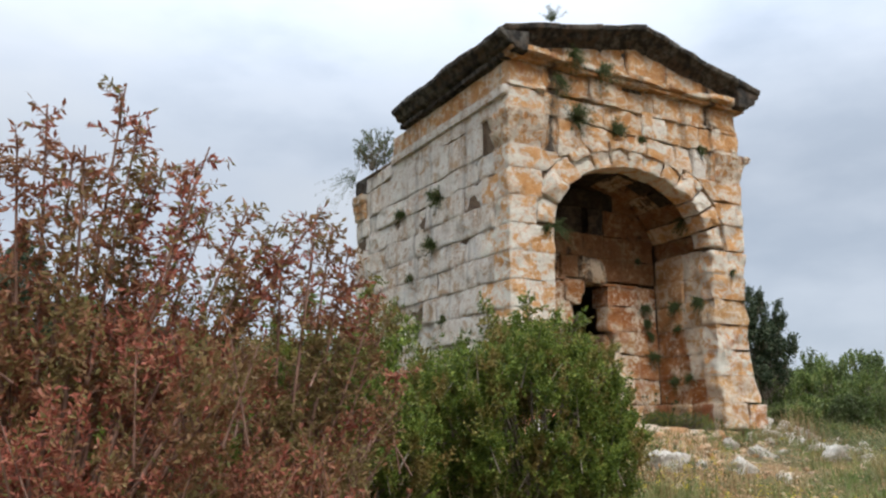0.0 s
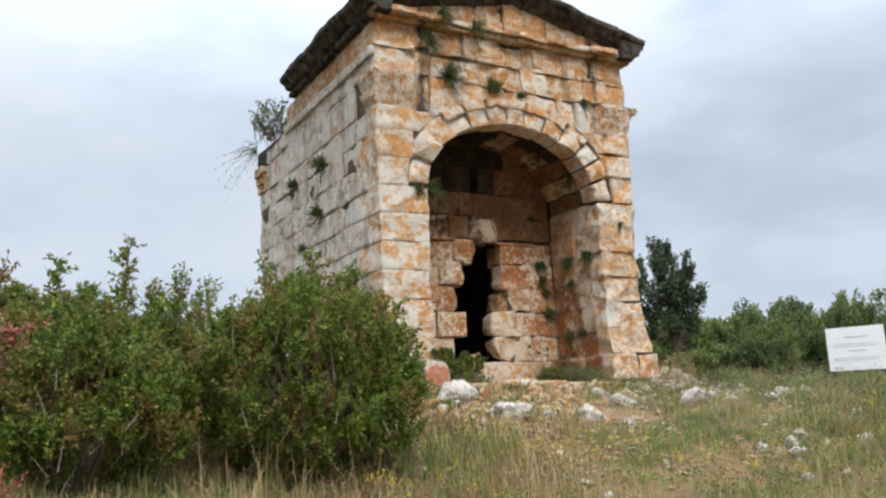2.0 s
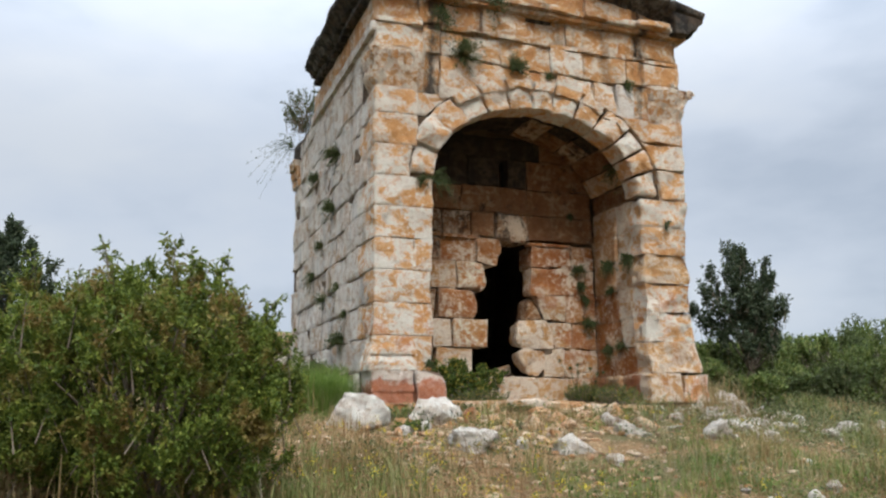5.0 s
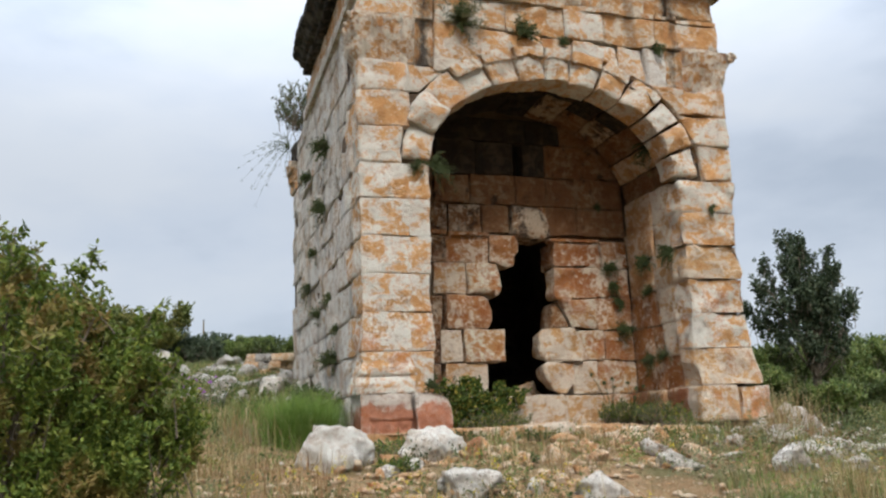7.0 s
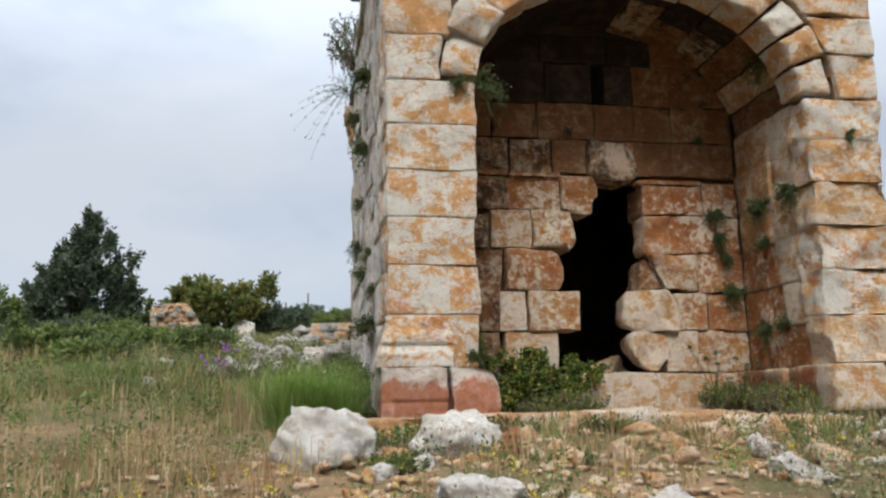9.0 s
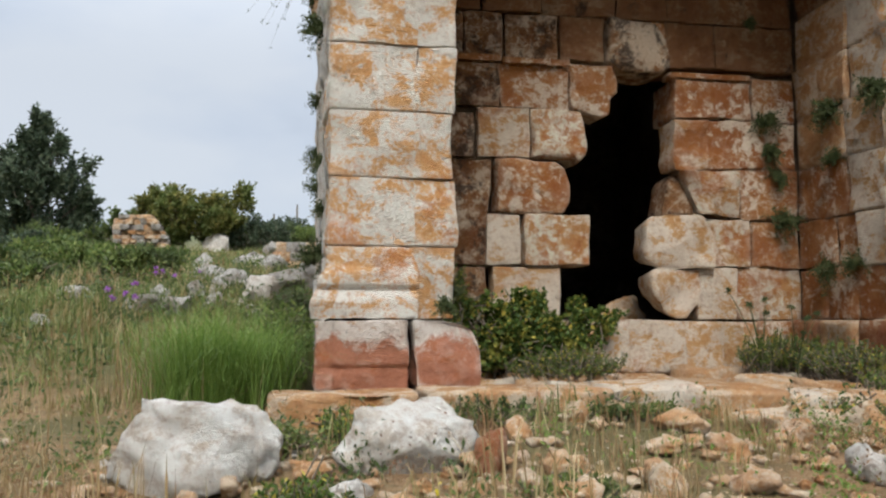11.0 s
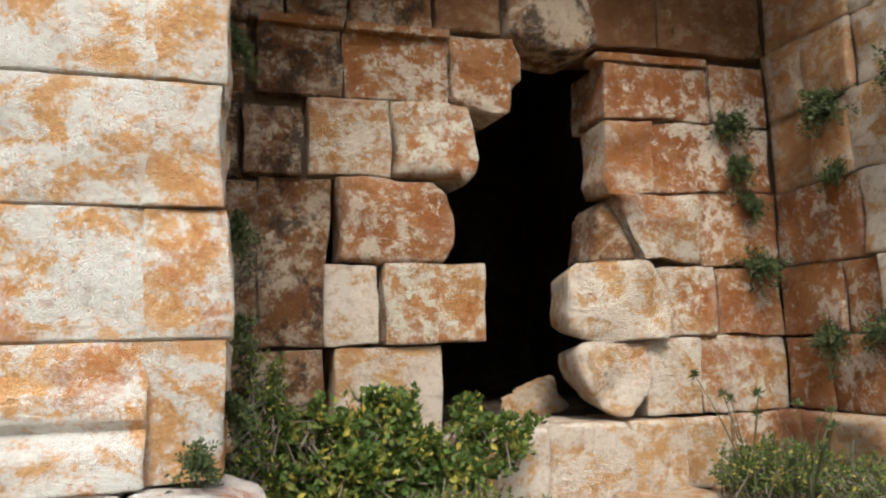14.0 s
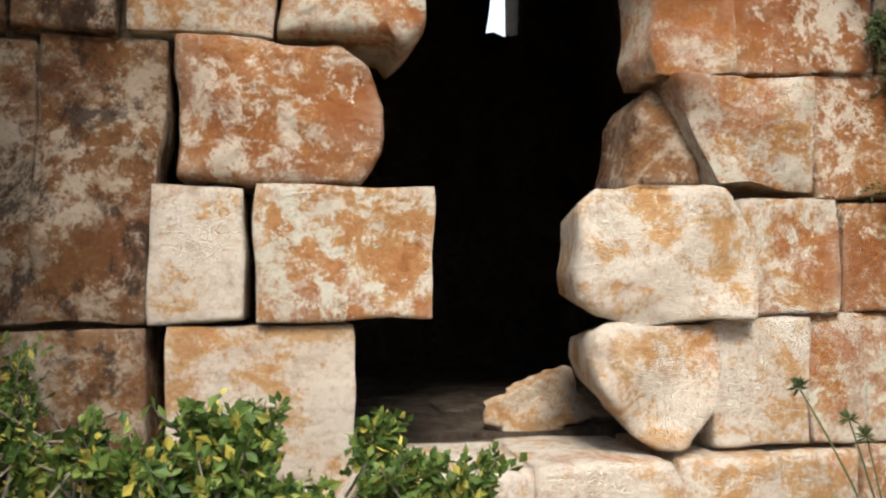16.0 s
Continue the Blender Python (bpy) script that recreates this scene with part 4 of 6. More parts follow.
    for u0, u1 in ((7.32, 7.98), (7.985, 8.40), (8.405, 9.07), (9.075, 9.86), (9.865, 10.62), (10.625, 11.64), (11.645, 12.02), (12.025, 12.82)):
        face_stone(w, rect(u0, u1, 7.365, 7.76), FRONT, depth=0.35, proud=0.01 + rng.uniform(0, 0.02), r=0.03, rough=0.028, wobble=0.014, mat=M_UPPER, gap=0.06, joint=0.004)
    # crumbling horizontal cornice
    for u0, u1 in splits(7.2, 12.98, 0.62, rng):
        face_stone(w, rect(u0 + 0.003, u1 - 0.003, 7.765, 7.84), FRONT, depth=0.4, proud=0.14 + rng.uniform(-0.02, 0.02), r=0.02, rough=0.02, mat=M_UPPER, gap=0.06, name="cornice_block")
        face_stone(w, rect(u0 + 0.003, u1 - 0.003, 7.845, 7.95), FRONT, depth=0.5, proud=rng.uniform(0.2, 0.3), r=0.035, rough=0.03, mat=M_UPPER if rng.random() < 0.7 else M_FRONT, gap=0.06, name="cornice_block")
    return w


def capital(parent, x0, x1, sx):
    """A worn leaf capital: a flaring bell with two rows of weathered leaves and a corner scroll."""
    W = (x1 - x0) / 4

    def leafy(u, z):
        low, top = np.clip((z - 6.25) / 0.24, 0, 1), np.clip((z - 6.47) / 0.30, 0, 1)
        first = np.abs(np.sin(np.pi * (u - x0) / W)) ** 0.7 * low * (z < 6.50)
        second = np.abs(np.cos(np.pi * (u - x0) / W)) ** 0.7 * top * (z >= 6.50) * (z < 6.80)
        return 0.09 * first + 0.10 * second - 0.03 * np.abs(np.sin(8 * np.pi * (u - x0) / W)) * (z < 6.8)

    def flare(P):
        Q = P.copy()
        k = np.clip((Q[:, 2] - 6.30) / 0.5, 0, 1) ** 2
        Q[:, 1] -= np.where(P[:, 1] < F + 0.1, 0.06 * k + leafy(P[:, 0], P[:, 2]), 0)
        if sx < 0:
            Q[:, 0] -= np.where(P[:, 0] < x0 + 0.1, 0.06 * k + leafy(P[:, 1] - F + x0, P[:, 2]), 0)
        else:
            Q[:, 0] += np.where(P[:, 0] > x1 - 0.1, 0.12 * k + leafy(P[:, 1] - F + x0, P[:, 2]), 0)
        return Q
    cap = box_stone(parent, (x0, F, 6.225), (x1, F + 0.5, 6.865), r=0.02, rough=0.03, mat=M_CARVED, seg=0.018, shape=flare, name="capital")
    cx = x0 - 0.04 if sx < 0 else x1 + 0.15
    a = np.linspace(0, 9, 22)
    rr = 0.075 * (1 - a / 11)
    path = np.stack([cx + rr * np.cos(a), F - 0.07 + 0.0 * a, 6.77 + rr * np.sin(a)], 1)
    o = world_at(cap)
    v, q = tube(path - o, np.full(22, 0.034), 6)
    put("scroll", mesh_np("scroll", v + 0.012 * bumps(v + o)[:, None], q, M_CARVED), cap)


def sweep(parent, name, p0, p1, prof, out, up, mat, rough=0.02, seg=0.09, label=""):
    """A cornice block: a profile of (out, up) pairs drawn from p0 to p1."""
    p0, p1, out, up = (np.array(v, float) for v in (p0, p1, out, up))
    prof = resampled(np.array(prof, float), seg)
    n = max(2, int(np.linalg.norm(p1 - p0) / seg))
    t = np.concatenate([[0, 0.01], np.linspace(0.03, 0.97, n), [0.99, 1]])
    sc = np.ones(len(t))
    sc[0] = sc[-1] = 0.965
    c = prof.mean(0)
    rings = [p0 + (p1 - p0) * ti + ((prof - c) * si + c)[:, :1] * out + ((prof - c) * si + c)[:, 1:] * up for ti, si in zip(t, sc)]
    P = np.concatenate(rings)
    m = len(prof)
    nrm = np.tile(prof - c, (len(t), 1))
    nrm /= np.linalg.norm(nrm, axis=1, keepdims=True)
    P = P + (rough * bumps(P, 1.2))[:, None] * (nrm[:, :1] * out + nrm[:, 1:] * up)
    i = np.arange(m)
    quads = np.concatenate([np.stack([k * m + i, k * m + np.roll(i, -1), (k + 1) * m + np.roll(i, -1), (k + 1) * m + i], 1) for k in range(len(t) - 1)])
    caps = np.stack([np.arange(m)[::-1], (len(t) - 1) * m + np.arange(m)])
    origin = 0.5 * (p0 + p1)
    return put(name, mesh_np(name, P - origin, [quads, caps], mat), parent, label, origin - world_at(parent))


def roof():
    rng = np.random.default_rng(51)
    o = world_at(tomb)
    y0, y1, zx, az, rx = 10.80, 15.35, 8.20, 8.90, 10.22
    slope = (az - zx) / (rx - (XL - 0.28))
    # roof body between the eaves and the ridge, and the tympanum
    prism = lambda a, b, drop: np.array([(x, y, z - drop) for y in (a, b) for x, z in ((XL + 0.05, 7.70 + drop), (XR - 0.05, 7.70 + drop), (XR - 0.05, zx), (rx, az), (XL + 0.05, zx))])
    Q = [np.array([(0, 5, 6, 1), (1, 6, 7, 2), (2, 7, 8, 3), (3, 8, 9, 4), (4, 9, 5, 0)]), np.array([(0, 1, 2, 3, 4), (9, 8, 7, 6, 5)])]
    r = put("roof", mesh_np("roof", prism(F + 0.02, y1, 0.12) - o, Q, M_CORNICE, smooth=False), tomb, "low gabled stone roof black with lichen")
    # tympanum stones
    tw = put("pediment", mesh_np("pediment", prism(F + 0.08, F + 0.3, 0.1) - o, Q, M_JOINT, smooth=False), tomb, "shallow pediment of cracked orange blocks")
    edges = [7.7, 8.5, 9.1, 9.62, 10.0, 10.45, 11.0, 11.7, 12.5]
    for a, b in zip(edges[:-1], edges[1:]):
        top = lambda x: az - 0.30 - slope * abs(x - rx)
        if top(a) > 7.97 or top(b) > 7.97:
            pts = [(a, 7.95), (b, 7.95), (b, max(7.97, top(b)))] + ([(rx, top(rx))] if a < rx < b else []) + [(a, max(7.97, top(a)))]
            face_stone(tw, pts, FRONT, depth=0.1, proud=rng.uniform(0.0, 0.05), r=0.03, rough=0.03, mat=M_UPPER, gap=0.05)
    # dark geison: left eave, then the two rakes
    prof = [(-0.25, -0.36), (0.03, -0.36), (0.08, -0.27), (0.20, -0.24), (0.26, -0.13), (0.35, -0.09), (0.37, 0.0), (-0.25, 0.05)]
    for a, b in splits(y0 + 0.06, y1, 1.15, rng):
        sweep(r, "eave_block", (XL, a, zx - 0.06), (XL, b - 0.012, zx - 0.06 + rng.uniform(-0.02, 0.02)), prof, (-1, 0, 0), (0, 0, 1), M_CORNICE, 0.02)
        sweep(r, "eave_block", (XR, b - 0.012, zx - 0.06), (XR, a, zx - 0.06), prof, (1, 0, 0), (0, 0, 1), M_CORNICE, 0.02)
    k = int((y1 - y0) / 0.16)
    for i in range(k):
        y = y0 + 0.35 + i * 0.16
        if y < y1 - 0.1 and rng.random() < 0.85:
            box_stone(r, (XL - 0.16, y, 7.735), (XL + 0.05, y + 0.085, 7.83), r=0.015, rough=0.012, mat=M_CORNICE, seg=0.08, name="dentil")
    rake = [(-0.4, -0.30), (0.05, -0.30), (0.10, -0.23), (0.22, -0.20), (0.27, -0.11), (0.37, -0.07), (0.39, 0.02), (-0.4, 0.05)]
    cl, sl = math.cos(math.atan(slope)), math.sin(math.atan(slope))
    for s in (-1, 1):
        end = XR + 0.38 if s > 0 else XL - 0.28
        cuts = [0.0, 0.28, 0.52, 0.77, 1.0] if s > 0 else [0.0, 0.33, 0.63, 1.0]
        for a, b in zip(cuts[:-1], cuts[1:]):
            pa = (rx + (end - rx) * a, F, az - (az - zx) * a + rng.uniform(-0.015, 0.015))
            pb = (rx + (end - rx) * (b - 0.004), F, az - (az - zx) * b + rng.uniform(-0.015, 0.015))
            if s < 0:
                pa, pb = pb, pa
            sweep(r, "rake_block", pa, pb, rake[::-1], (0, -1, 0), (s * sl, 0, cl), M_CORNICE, 0.02)
    # roof slabs
    for s in (-1, 1):
        for a, b in splits(F - 0.1, y1, 1.2, rng):
            for t0, t1 in ((0.02, 0.48), (0.5, 0.93)):
                x0, x1 = rx + s * 3.1 * t0, rx + s * 3.1 * t1
                box_stone(r, (min(x0, x1), a, -0.06), (max(x0, x1), b - 0.015, 0.05), r=0.03, rough=0.015, mat=M_CORNICE, seg=0.16, name="roof_slab",
                          shape=lambda P: P + np.stack([0 * P[:, 0], 0 * P[:, 0], az - 0.03 - slope * np.abs(P[:, 0] - rx)], 1))
    return r


def vault():
    rng = np.random.default_rng(61)
    o = world_at(tomb)
    n = 33
    V = [(AX + (AA + 0.17) * math.cos(t), y, AZ + (AB + 0.17) * math.sin(t)) for y in (F + 0.3, B + 0.3) for t in np.radians(np.linspace(180, 0, n))]
    Q = np.array([(i, i + 1, n + i + 1, n + i) for i in range(n - 1)])
    v = put("vault", mesh_np("vault", np.array(V) - o, Q, M_JOINT), tomb, "barrel vault over the porch, black with soot and painted shade")
    cuts = np.linspace(0, 180, 14)
    for k, (a0, a1) in enumerate(zip(cuts[:-1], cuts[1:])):
        p, q = np.array(bow(0.10, a0)), np.array(bow(0.10, a1))
        along = (q - p) / np.linalg.norm(q - p)
        m, half = 0.5 * (p + q), 0.5 * np.linalg.norm(q - p)
        axes = ((m[0], 0, m[1]), (along[0], 0, along[1]), (0, 1, 0), (-along[1], 0, along[0]))
        for y0, y1 in splits(F + 0.35, B + 0.02, 0.5, rng):
            u = rng.random()
            # right haunch paler; the rest soot, with the vault's shade in its colour
            m2 = (M_STEP if u < 0.6 else M_UMBER) if k < 3 else (M_DARKPATINA if u < 0.35 else M_UMBER if u < 0.55 else M_SOOT_SHADE) if k < 6 else M_SOOT_SHADE
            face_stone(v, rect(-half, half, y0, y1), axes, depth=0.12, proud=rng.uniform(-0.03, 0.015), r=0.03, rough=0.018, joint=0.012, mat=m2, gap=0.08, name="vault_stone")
    return v


side_wall()
far_walls()
porch_back()
porch_side()
left_pier()
right_pier()
front = front_wall()
capital(front, XL, 8.03, -1)
capital(front, 12.22, XR, 1)
roof()
vault()


# ---- porch floor and step ----
def porch_floor():
    rng = np.random.default_rng(71)
    floor = core_mesh("porch_floor", None, [((8.05, 10.85, 1.0), (12.0, B + 0.1, 1.36))], M_STEP)
    tagged(floor, "worn bedrock floor of the porch", "floor", kind="structure")
    axes = ((0, 0, 1.40), (1, 0, 0), (0, 1, 0), (0, 0, 1))
    y = 10.9
    while y < 12.7:
        dy = rng.uniform(0.28, 0.55)
        for x0, x1 in splits(8.1, 11.95, 0.6, rng):
            q = rounded(np.array(rect(x0, x1, y, min(y + dy, 12.86))) + rng.uniform(-0.05, 0.05, (4, 2)), 1)
            face_stone(floor, q, axes, depth=0.2, proud=rng.uniform(-0.05, 0.03), r=0.03, rough=0.035, wobble=0.035, joint=0.012, mat=M_STEP if rng.random() < 0.6 else M_CREAM, gap=0.05, name="paving_stone")
        y += dy
    step = thing("stone_step", "row of orange-tan limestone step blocks before the porch", "step", at=(9.0, 10.6, 1.1))
    for x0, x1, y0, z1, m in ((6.92, 7.86, 10.55, 1.442, M_STEP), (7.87, 8.61, 10.46, 1.46, M_STEP), (8.62, 9.05, 10.44, 1.46, M_STEP), (9.06, 9.66, 10.47, 1.47, M_CREAM), (9.68, 10.25, 10.40, 1.44, M_STEP), (10.27, 10.8, 10.5, 1.40, M_CREAM), (10.82, 11.6, 10.55, 1.38, M_STEP)):
        box_stone(step, (x0 + 0.008, y0, 1.0), (x1 - 0.008, 11.0, z1), r=0.04, rough=0.035, mat=m, seg=0.045, name="step_block")


porch_floor()


# ---- rocks ----
def rock_mesh(size, seed, mat, detail=3, rough=0.22):
    bm = bmesh.new()
    bmesh.ops.create_icosphere(bm, subdivisions=detail, radius=0.5)
    P = np.array([v.co[:] for v in bm.verts])
    rng = np.random.default_rng(seed)
    # flat broken faces
    for _ in range(14):
        d = rng.normal(size=3)
        d /= np.linalg.norm(d)
        h = P @ d
        P = P - np.maximum(h - rng.uniform(0.22, 0.40), 0)[:, None] * d * 0.95
    P = P * (1 + rough * bumps(P * 1.6, 1.0, seed)[:, None] * 0.7 + 0.05 * bumps(P * 3.2, 1.0, seed + 5)[:, None] + 0.035 * bumps(P * 7.0, 1.0, seed + 3)[:, None])
    P = P * size
    for v, p in zip(bm.verts, P):
        v.co = p
    me = bpy.data.meshes.new("rock")
    for f in bm.faces:
        f.smooth = True
    bm.to_mesh(me)
    bm.free()
    me.materials.append(mat)
    return me


def rock(x, y, w, h, depth=None, seed=0, mat=M_ROCK, name="rock", label="grey-white limestone rock lying in dry grass", z=None, group="", turn=None):
    me = rock_mesh((w * 1.0, (depth or w * 0.8) * 1.0, h * 1.35), seed, mat, 4 if w > 0.4 else 3)
    ob = put(name, me)
    g = float(ground_z(x, y)) if z is None else z
    ob.location = (x, y, g + 0.22 * h)
    ob.rotation_euler = (0, 0, 0.9 * seed if turn is None else turn)
    return tagged(ob, label, "rock", group)


BIG = "large pale limestone boulder in front of the pier"
rock(6.63, 9.48, 0.92, 0.56, 0.6, 1, mat=M_BOULDER, name="boulder", label=BIG, turn=0.2)
rock(7.72, 9.60, 0.90, 0.46, 0.5, 2, mat=M_BOULDER, name="boulder", label="flat grey boulder with a dark broken side", turn=0.1)
rock(8.02, 9.40, 0.2, 0.28, 0.2, 3, mat=M_REDROCK, name="boulder", label="orange-red broken stone beside the boulder")
for k, (x, y, w, h) in enumerate((
        (7.47, 7.96, 0.58, 0.26), (8.56, 7.76, 0.60, 0.28), (8.05, 7.92, 0.22, 0.15), (9.75, 8.45, 0.44, 0.26), (10.2, 8.8, 0.36, 0.26), (12.5, 10.7, 0.5, 0.3), (13.6, 11.6, 0.5, 0.35), (12.97, 10.42, 0.5, 0.35),
        (11.4, 8.0, 0.60, 0.32), (10.6, 7.9, 0.42, 0.3), (13.3, 11.0, 0.45, 0.45), (13.5, 12.3, 0.6, 0.5), (11.28, 9.56, 0.35, 0.25), (11.2, 9.9, 0.4, 0.3), (9.62, 5.48, 0.34, 0.28), (9.9, 5.75, 0.3, 0.24),
        (9.5, 5.85, 0.26, 0.2), (10.4, 6.04, 0.3, 0.18), (8.81, 4.75, 0.2, 0.14), (9.23, 4.62, 0.26, 0.14), (12.27, 6.57, 0.5, 0.26), (11.44, 5.34, 0.4, 0.26), (10.3, 4.82, 0.34, 0.2), (11.0, 5.6, 0.3, 0.2),
        (8.82, 7.31, 0.2, 0.14), (6.95, 8.39, 0.18, 0.1), (7.78, 5.6, 0.1, 0.1), (6.44, 5.25, 0.1, 0.06), (10.58, 7.93, 0.3, 0.2), (11.63, 8.5, 0.42, 0.3), (11.66, 8.95, 0.4, 0.3), (12.02, 9.8, 0.5, 0.35),
        (12.4, 9.3, 0.4, 0.3), (12.7, 9.9, 0.45, 0.35), (12.2, 8.9, 0.35, 0.25), (12.9, 9.0, 0.4, 0.3), (7.0, 8.9, 0.28, 0.12), (8.76, 9.0, 0.3, 0.18), (9.35, 9.55, 0.35, 0.16), (9.9, 9.75, 0.4, 0.2),
        (7.35, 9.1, 0.3, 0.12), (8.35, 9.3, 0.25, 0.14), (8.75, 10.2, 0.24, 0.18), (10.0, 9.2, 0.24, 0.12), (11.9, 10.4, 0.4, 0.26), (5.14, 5.91, 0.2, 0.12), (6.38, 4.87, 0.14, 0.08))):
    s = 0.72 if (x > 11 and y > 7.8) or (x > 9 and y < 7) else 1.0
    rock(x, y, w * s, h * s, seed=10 + k, group="field rocks", mat=M_STEP if k in (4, 25, 37, 38, 39, 41, 42) else M_ROCK)
rock(10.42, 9.85, 0.42, 0.24, seed=80, mat=M_STEP, label="tan broken block before the porch", z=1.22)
for k, (x, y, w, h) in enumerate(((9.95, 10.15, 0.6, 0.18), (10.5, 10.2, 0.5, 0.16), (9.3, 10.05, 0.36, 0.12), (11.0, 10.2, 0.5, 0.16))):
    rock(x, y, w, h, 0.35, seed=90 + k, mat=M_STEP, label="tan bedrock lump before the step", group="bedrock lumps", turn=0.1 * k)
# stones on the slope behind
for k, (x, y, w, h) in enumerate(((6.75, 14.75, 0.8, 0.3), (7.0, 15.0, 0.4, 0.35), (4.46, 15.85, 0.5, 0.3), (4.61, 13.91, 0.28, 0.2), (5.4, 16.1, 0.5, 0.3), (5.8, 16.2, 0.5, 0.35), (6.0, 16.6, 0.4, 0.3), (6.78, 13.19, 0.3, 0.14),
                                  (6.4, 17.4, 0.6, 0.4), (6.8, 17.5, 0.7, 0.45), (7.1, 18.2, 0.6, 0.5), (5.9, 17.8, 0.5, 0.3), (6.1, 18.6, 0.7, 0.4), (5.6, 19.6, 0.9, 0.5), (6.6, 20.5, 1.0, 0.6), (7.2, 22.0, 1.2, 0.7), (5.2, 22.0, 0.8, 0.5),
                                  (5.9, 24.0, 1.1, 0.6), (6.6, 26.0, 1.3, 0.7), (5.35, 14.9, 0.5, 0.34), (5.75, 14.95, 0.55, 0.36), (6.1, 15.1, 0.4, 0.3), (6.1, 23.2, 0.9, 0.6), (6.9, 23.6, 1.0, 0.6), (6.3, 22.4, 0.6, 0.4))):
    rock(x, y, w * 0.95, h * 0.8, seed=120 + k, mat=M_GREYROCK, group="slope rocks", label="weathered grey rock on the grassy slope")
rock(6.62, 15.5, 0.85, 0.42, 0.4, 151, label="tilted pale stone slab beside the tomb", name="stone_slab", turn=0.3)
rock(4.40, 32.6, 0.95, 1.15, 0.4, 150, label="leaning grey stone slab on the slope", name="stone_slab")
inner = rock(10.42, 13.62, 0.60, 0.34, 0.34, 163, mat=M_STEP, label="loose tan stone inside the doorway", z=1.90, name="loose_stone", turn=0.2)


def stone_scatter():
    """Small loose stones in heaps, each one a thing."""
    rng = np.random.default_rng(165)
    shapes = {m.name: [rock_mesh((1, 0.8, 0.75), 500 + i, m, 3, 0.3) for i in range(5)] for m in (M_ROCK, M_STEP)}
    for n, x, y, sx, sy, lo, hi, m, label in ((85, 12.3, 9.7, 0.75, 0.8, 0.12, 0.40, M_ROCK, "pale loose stone in the rubble heap by the pier"), (16, 9.8, 5.6, 0.45, 0.35, 0.05, 0.16, M_ROCK, "small pale stone in the dry meadow"),
                                              (14, 11.6, 6.2, 0.9, 0.6, 0.06, 0.2, M_ROCK, "small pale stone in the dry meadow"), (60, 9.3, 9.4, 1.5, 0.55, 0.07, 0.28, M_STEP, "tan broken stone on the bare ground before the porch"),
                                              (60, 7.4, 8.1, 1.5, 0.8, 0.05, 0.20, M_STEP, "tan broken stone on the bare ground before the porch"), (12, 7.2, 9.9, 0.5, 0.2, 0.07, 0.2, M_ROCK, "pale loose stone before the pier")):
        for _ in range(n):
            px, py = rng.normal(x, sx), min(rng.normal(y, sy), 10.3 if x < 11.4 else 10.9)
            s = lo + (hi - lo) * rng.random() ** 1.8
            ob = put("loose_stone", shapes[m.name][rng.integers(5)])
            ob.scale = (s * rng.uniform(0.8, 1.3), s * rng.uniform(0.8, 1.2), s * rng.uniform(0.6, 1.0))
            ob.rotation_euler = (rng.normal(0, 0.2), rng.normal(0, 0.2), rng.uniform(0, 6.28))
            ob.location = (px, py, float(ground_z(px, py)) + 0.16 * s)
            tagged(ob, label, "stone", "loose stones")


stone_scatter()


def rubble():
    """Gravel and chips on the bare path before the tomb."""
    rng = np.random.default_rng(170)
    base = np.array([v.co[:] for v in rock_mesh((1, 0.8, 0.6), 171, M_STEP, 2).vertices])
    me0 = rock_mesh((1, 0.8, 0.6), 171, M_STEP, 2)
    F0 = np.array([p.vertices[:] for p in me0.polygons])
    pieces = []
    for _ in range(2600):
        x, y = rng.normal(7.8, 2.1), rng.normal(8.4, 1.4)
        if y > 10.3 or y < 2.0:
            continue
        s = 0.02 + 0.14 * rng.random() ** 3.5
        a = rng.uniform(0, 6.28)
        R = np.array([[math.cos(a), -math.sin(a), 0], [math.sin(a), math.cos(a), 0], [0, 0, 1]])
        pieces.append((base * s * rng.uniform(0.7, 1.3, 3) @ R.T + [x, y, float(ground_z(x, y)) + 0.15 * s], F0))
    V, Q = joined(pieces)
    tagged(put("rubble", mesh_np("rubble", V, Q, M_STEP)), "scattered pale stone chips on bare tan soil", "rubble", kind="stuff")


rubble()


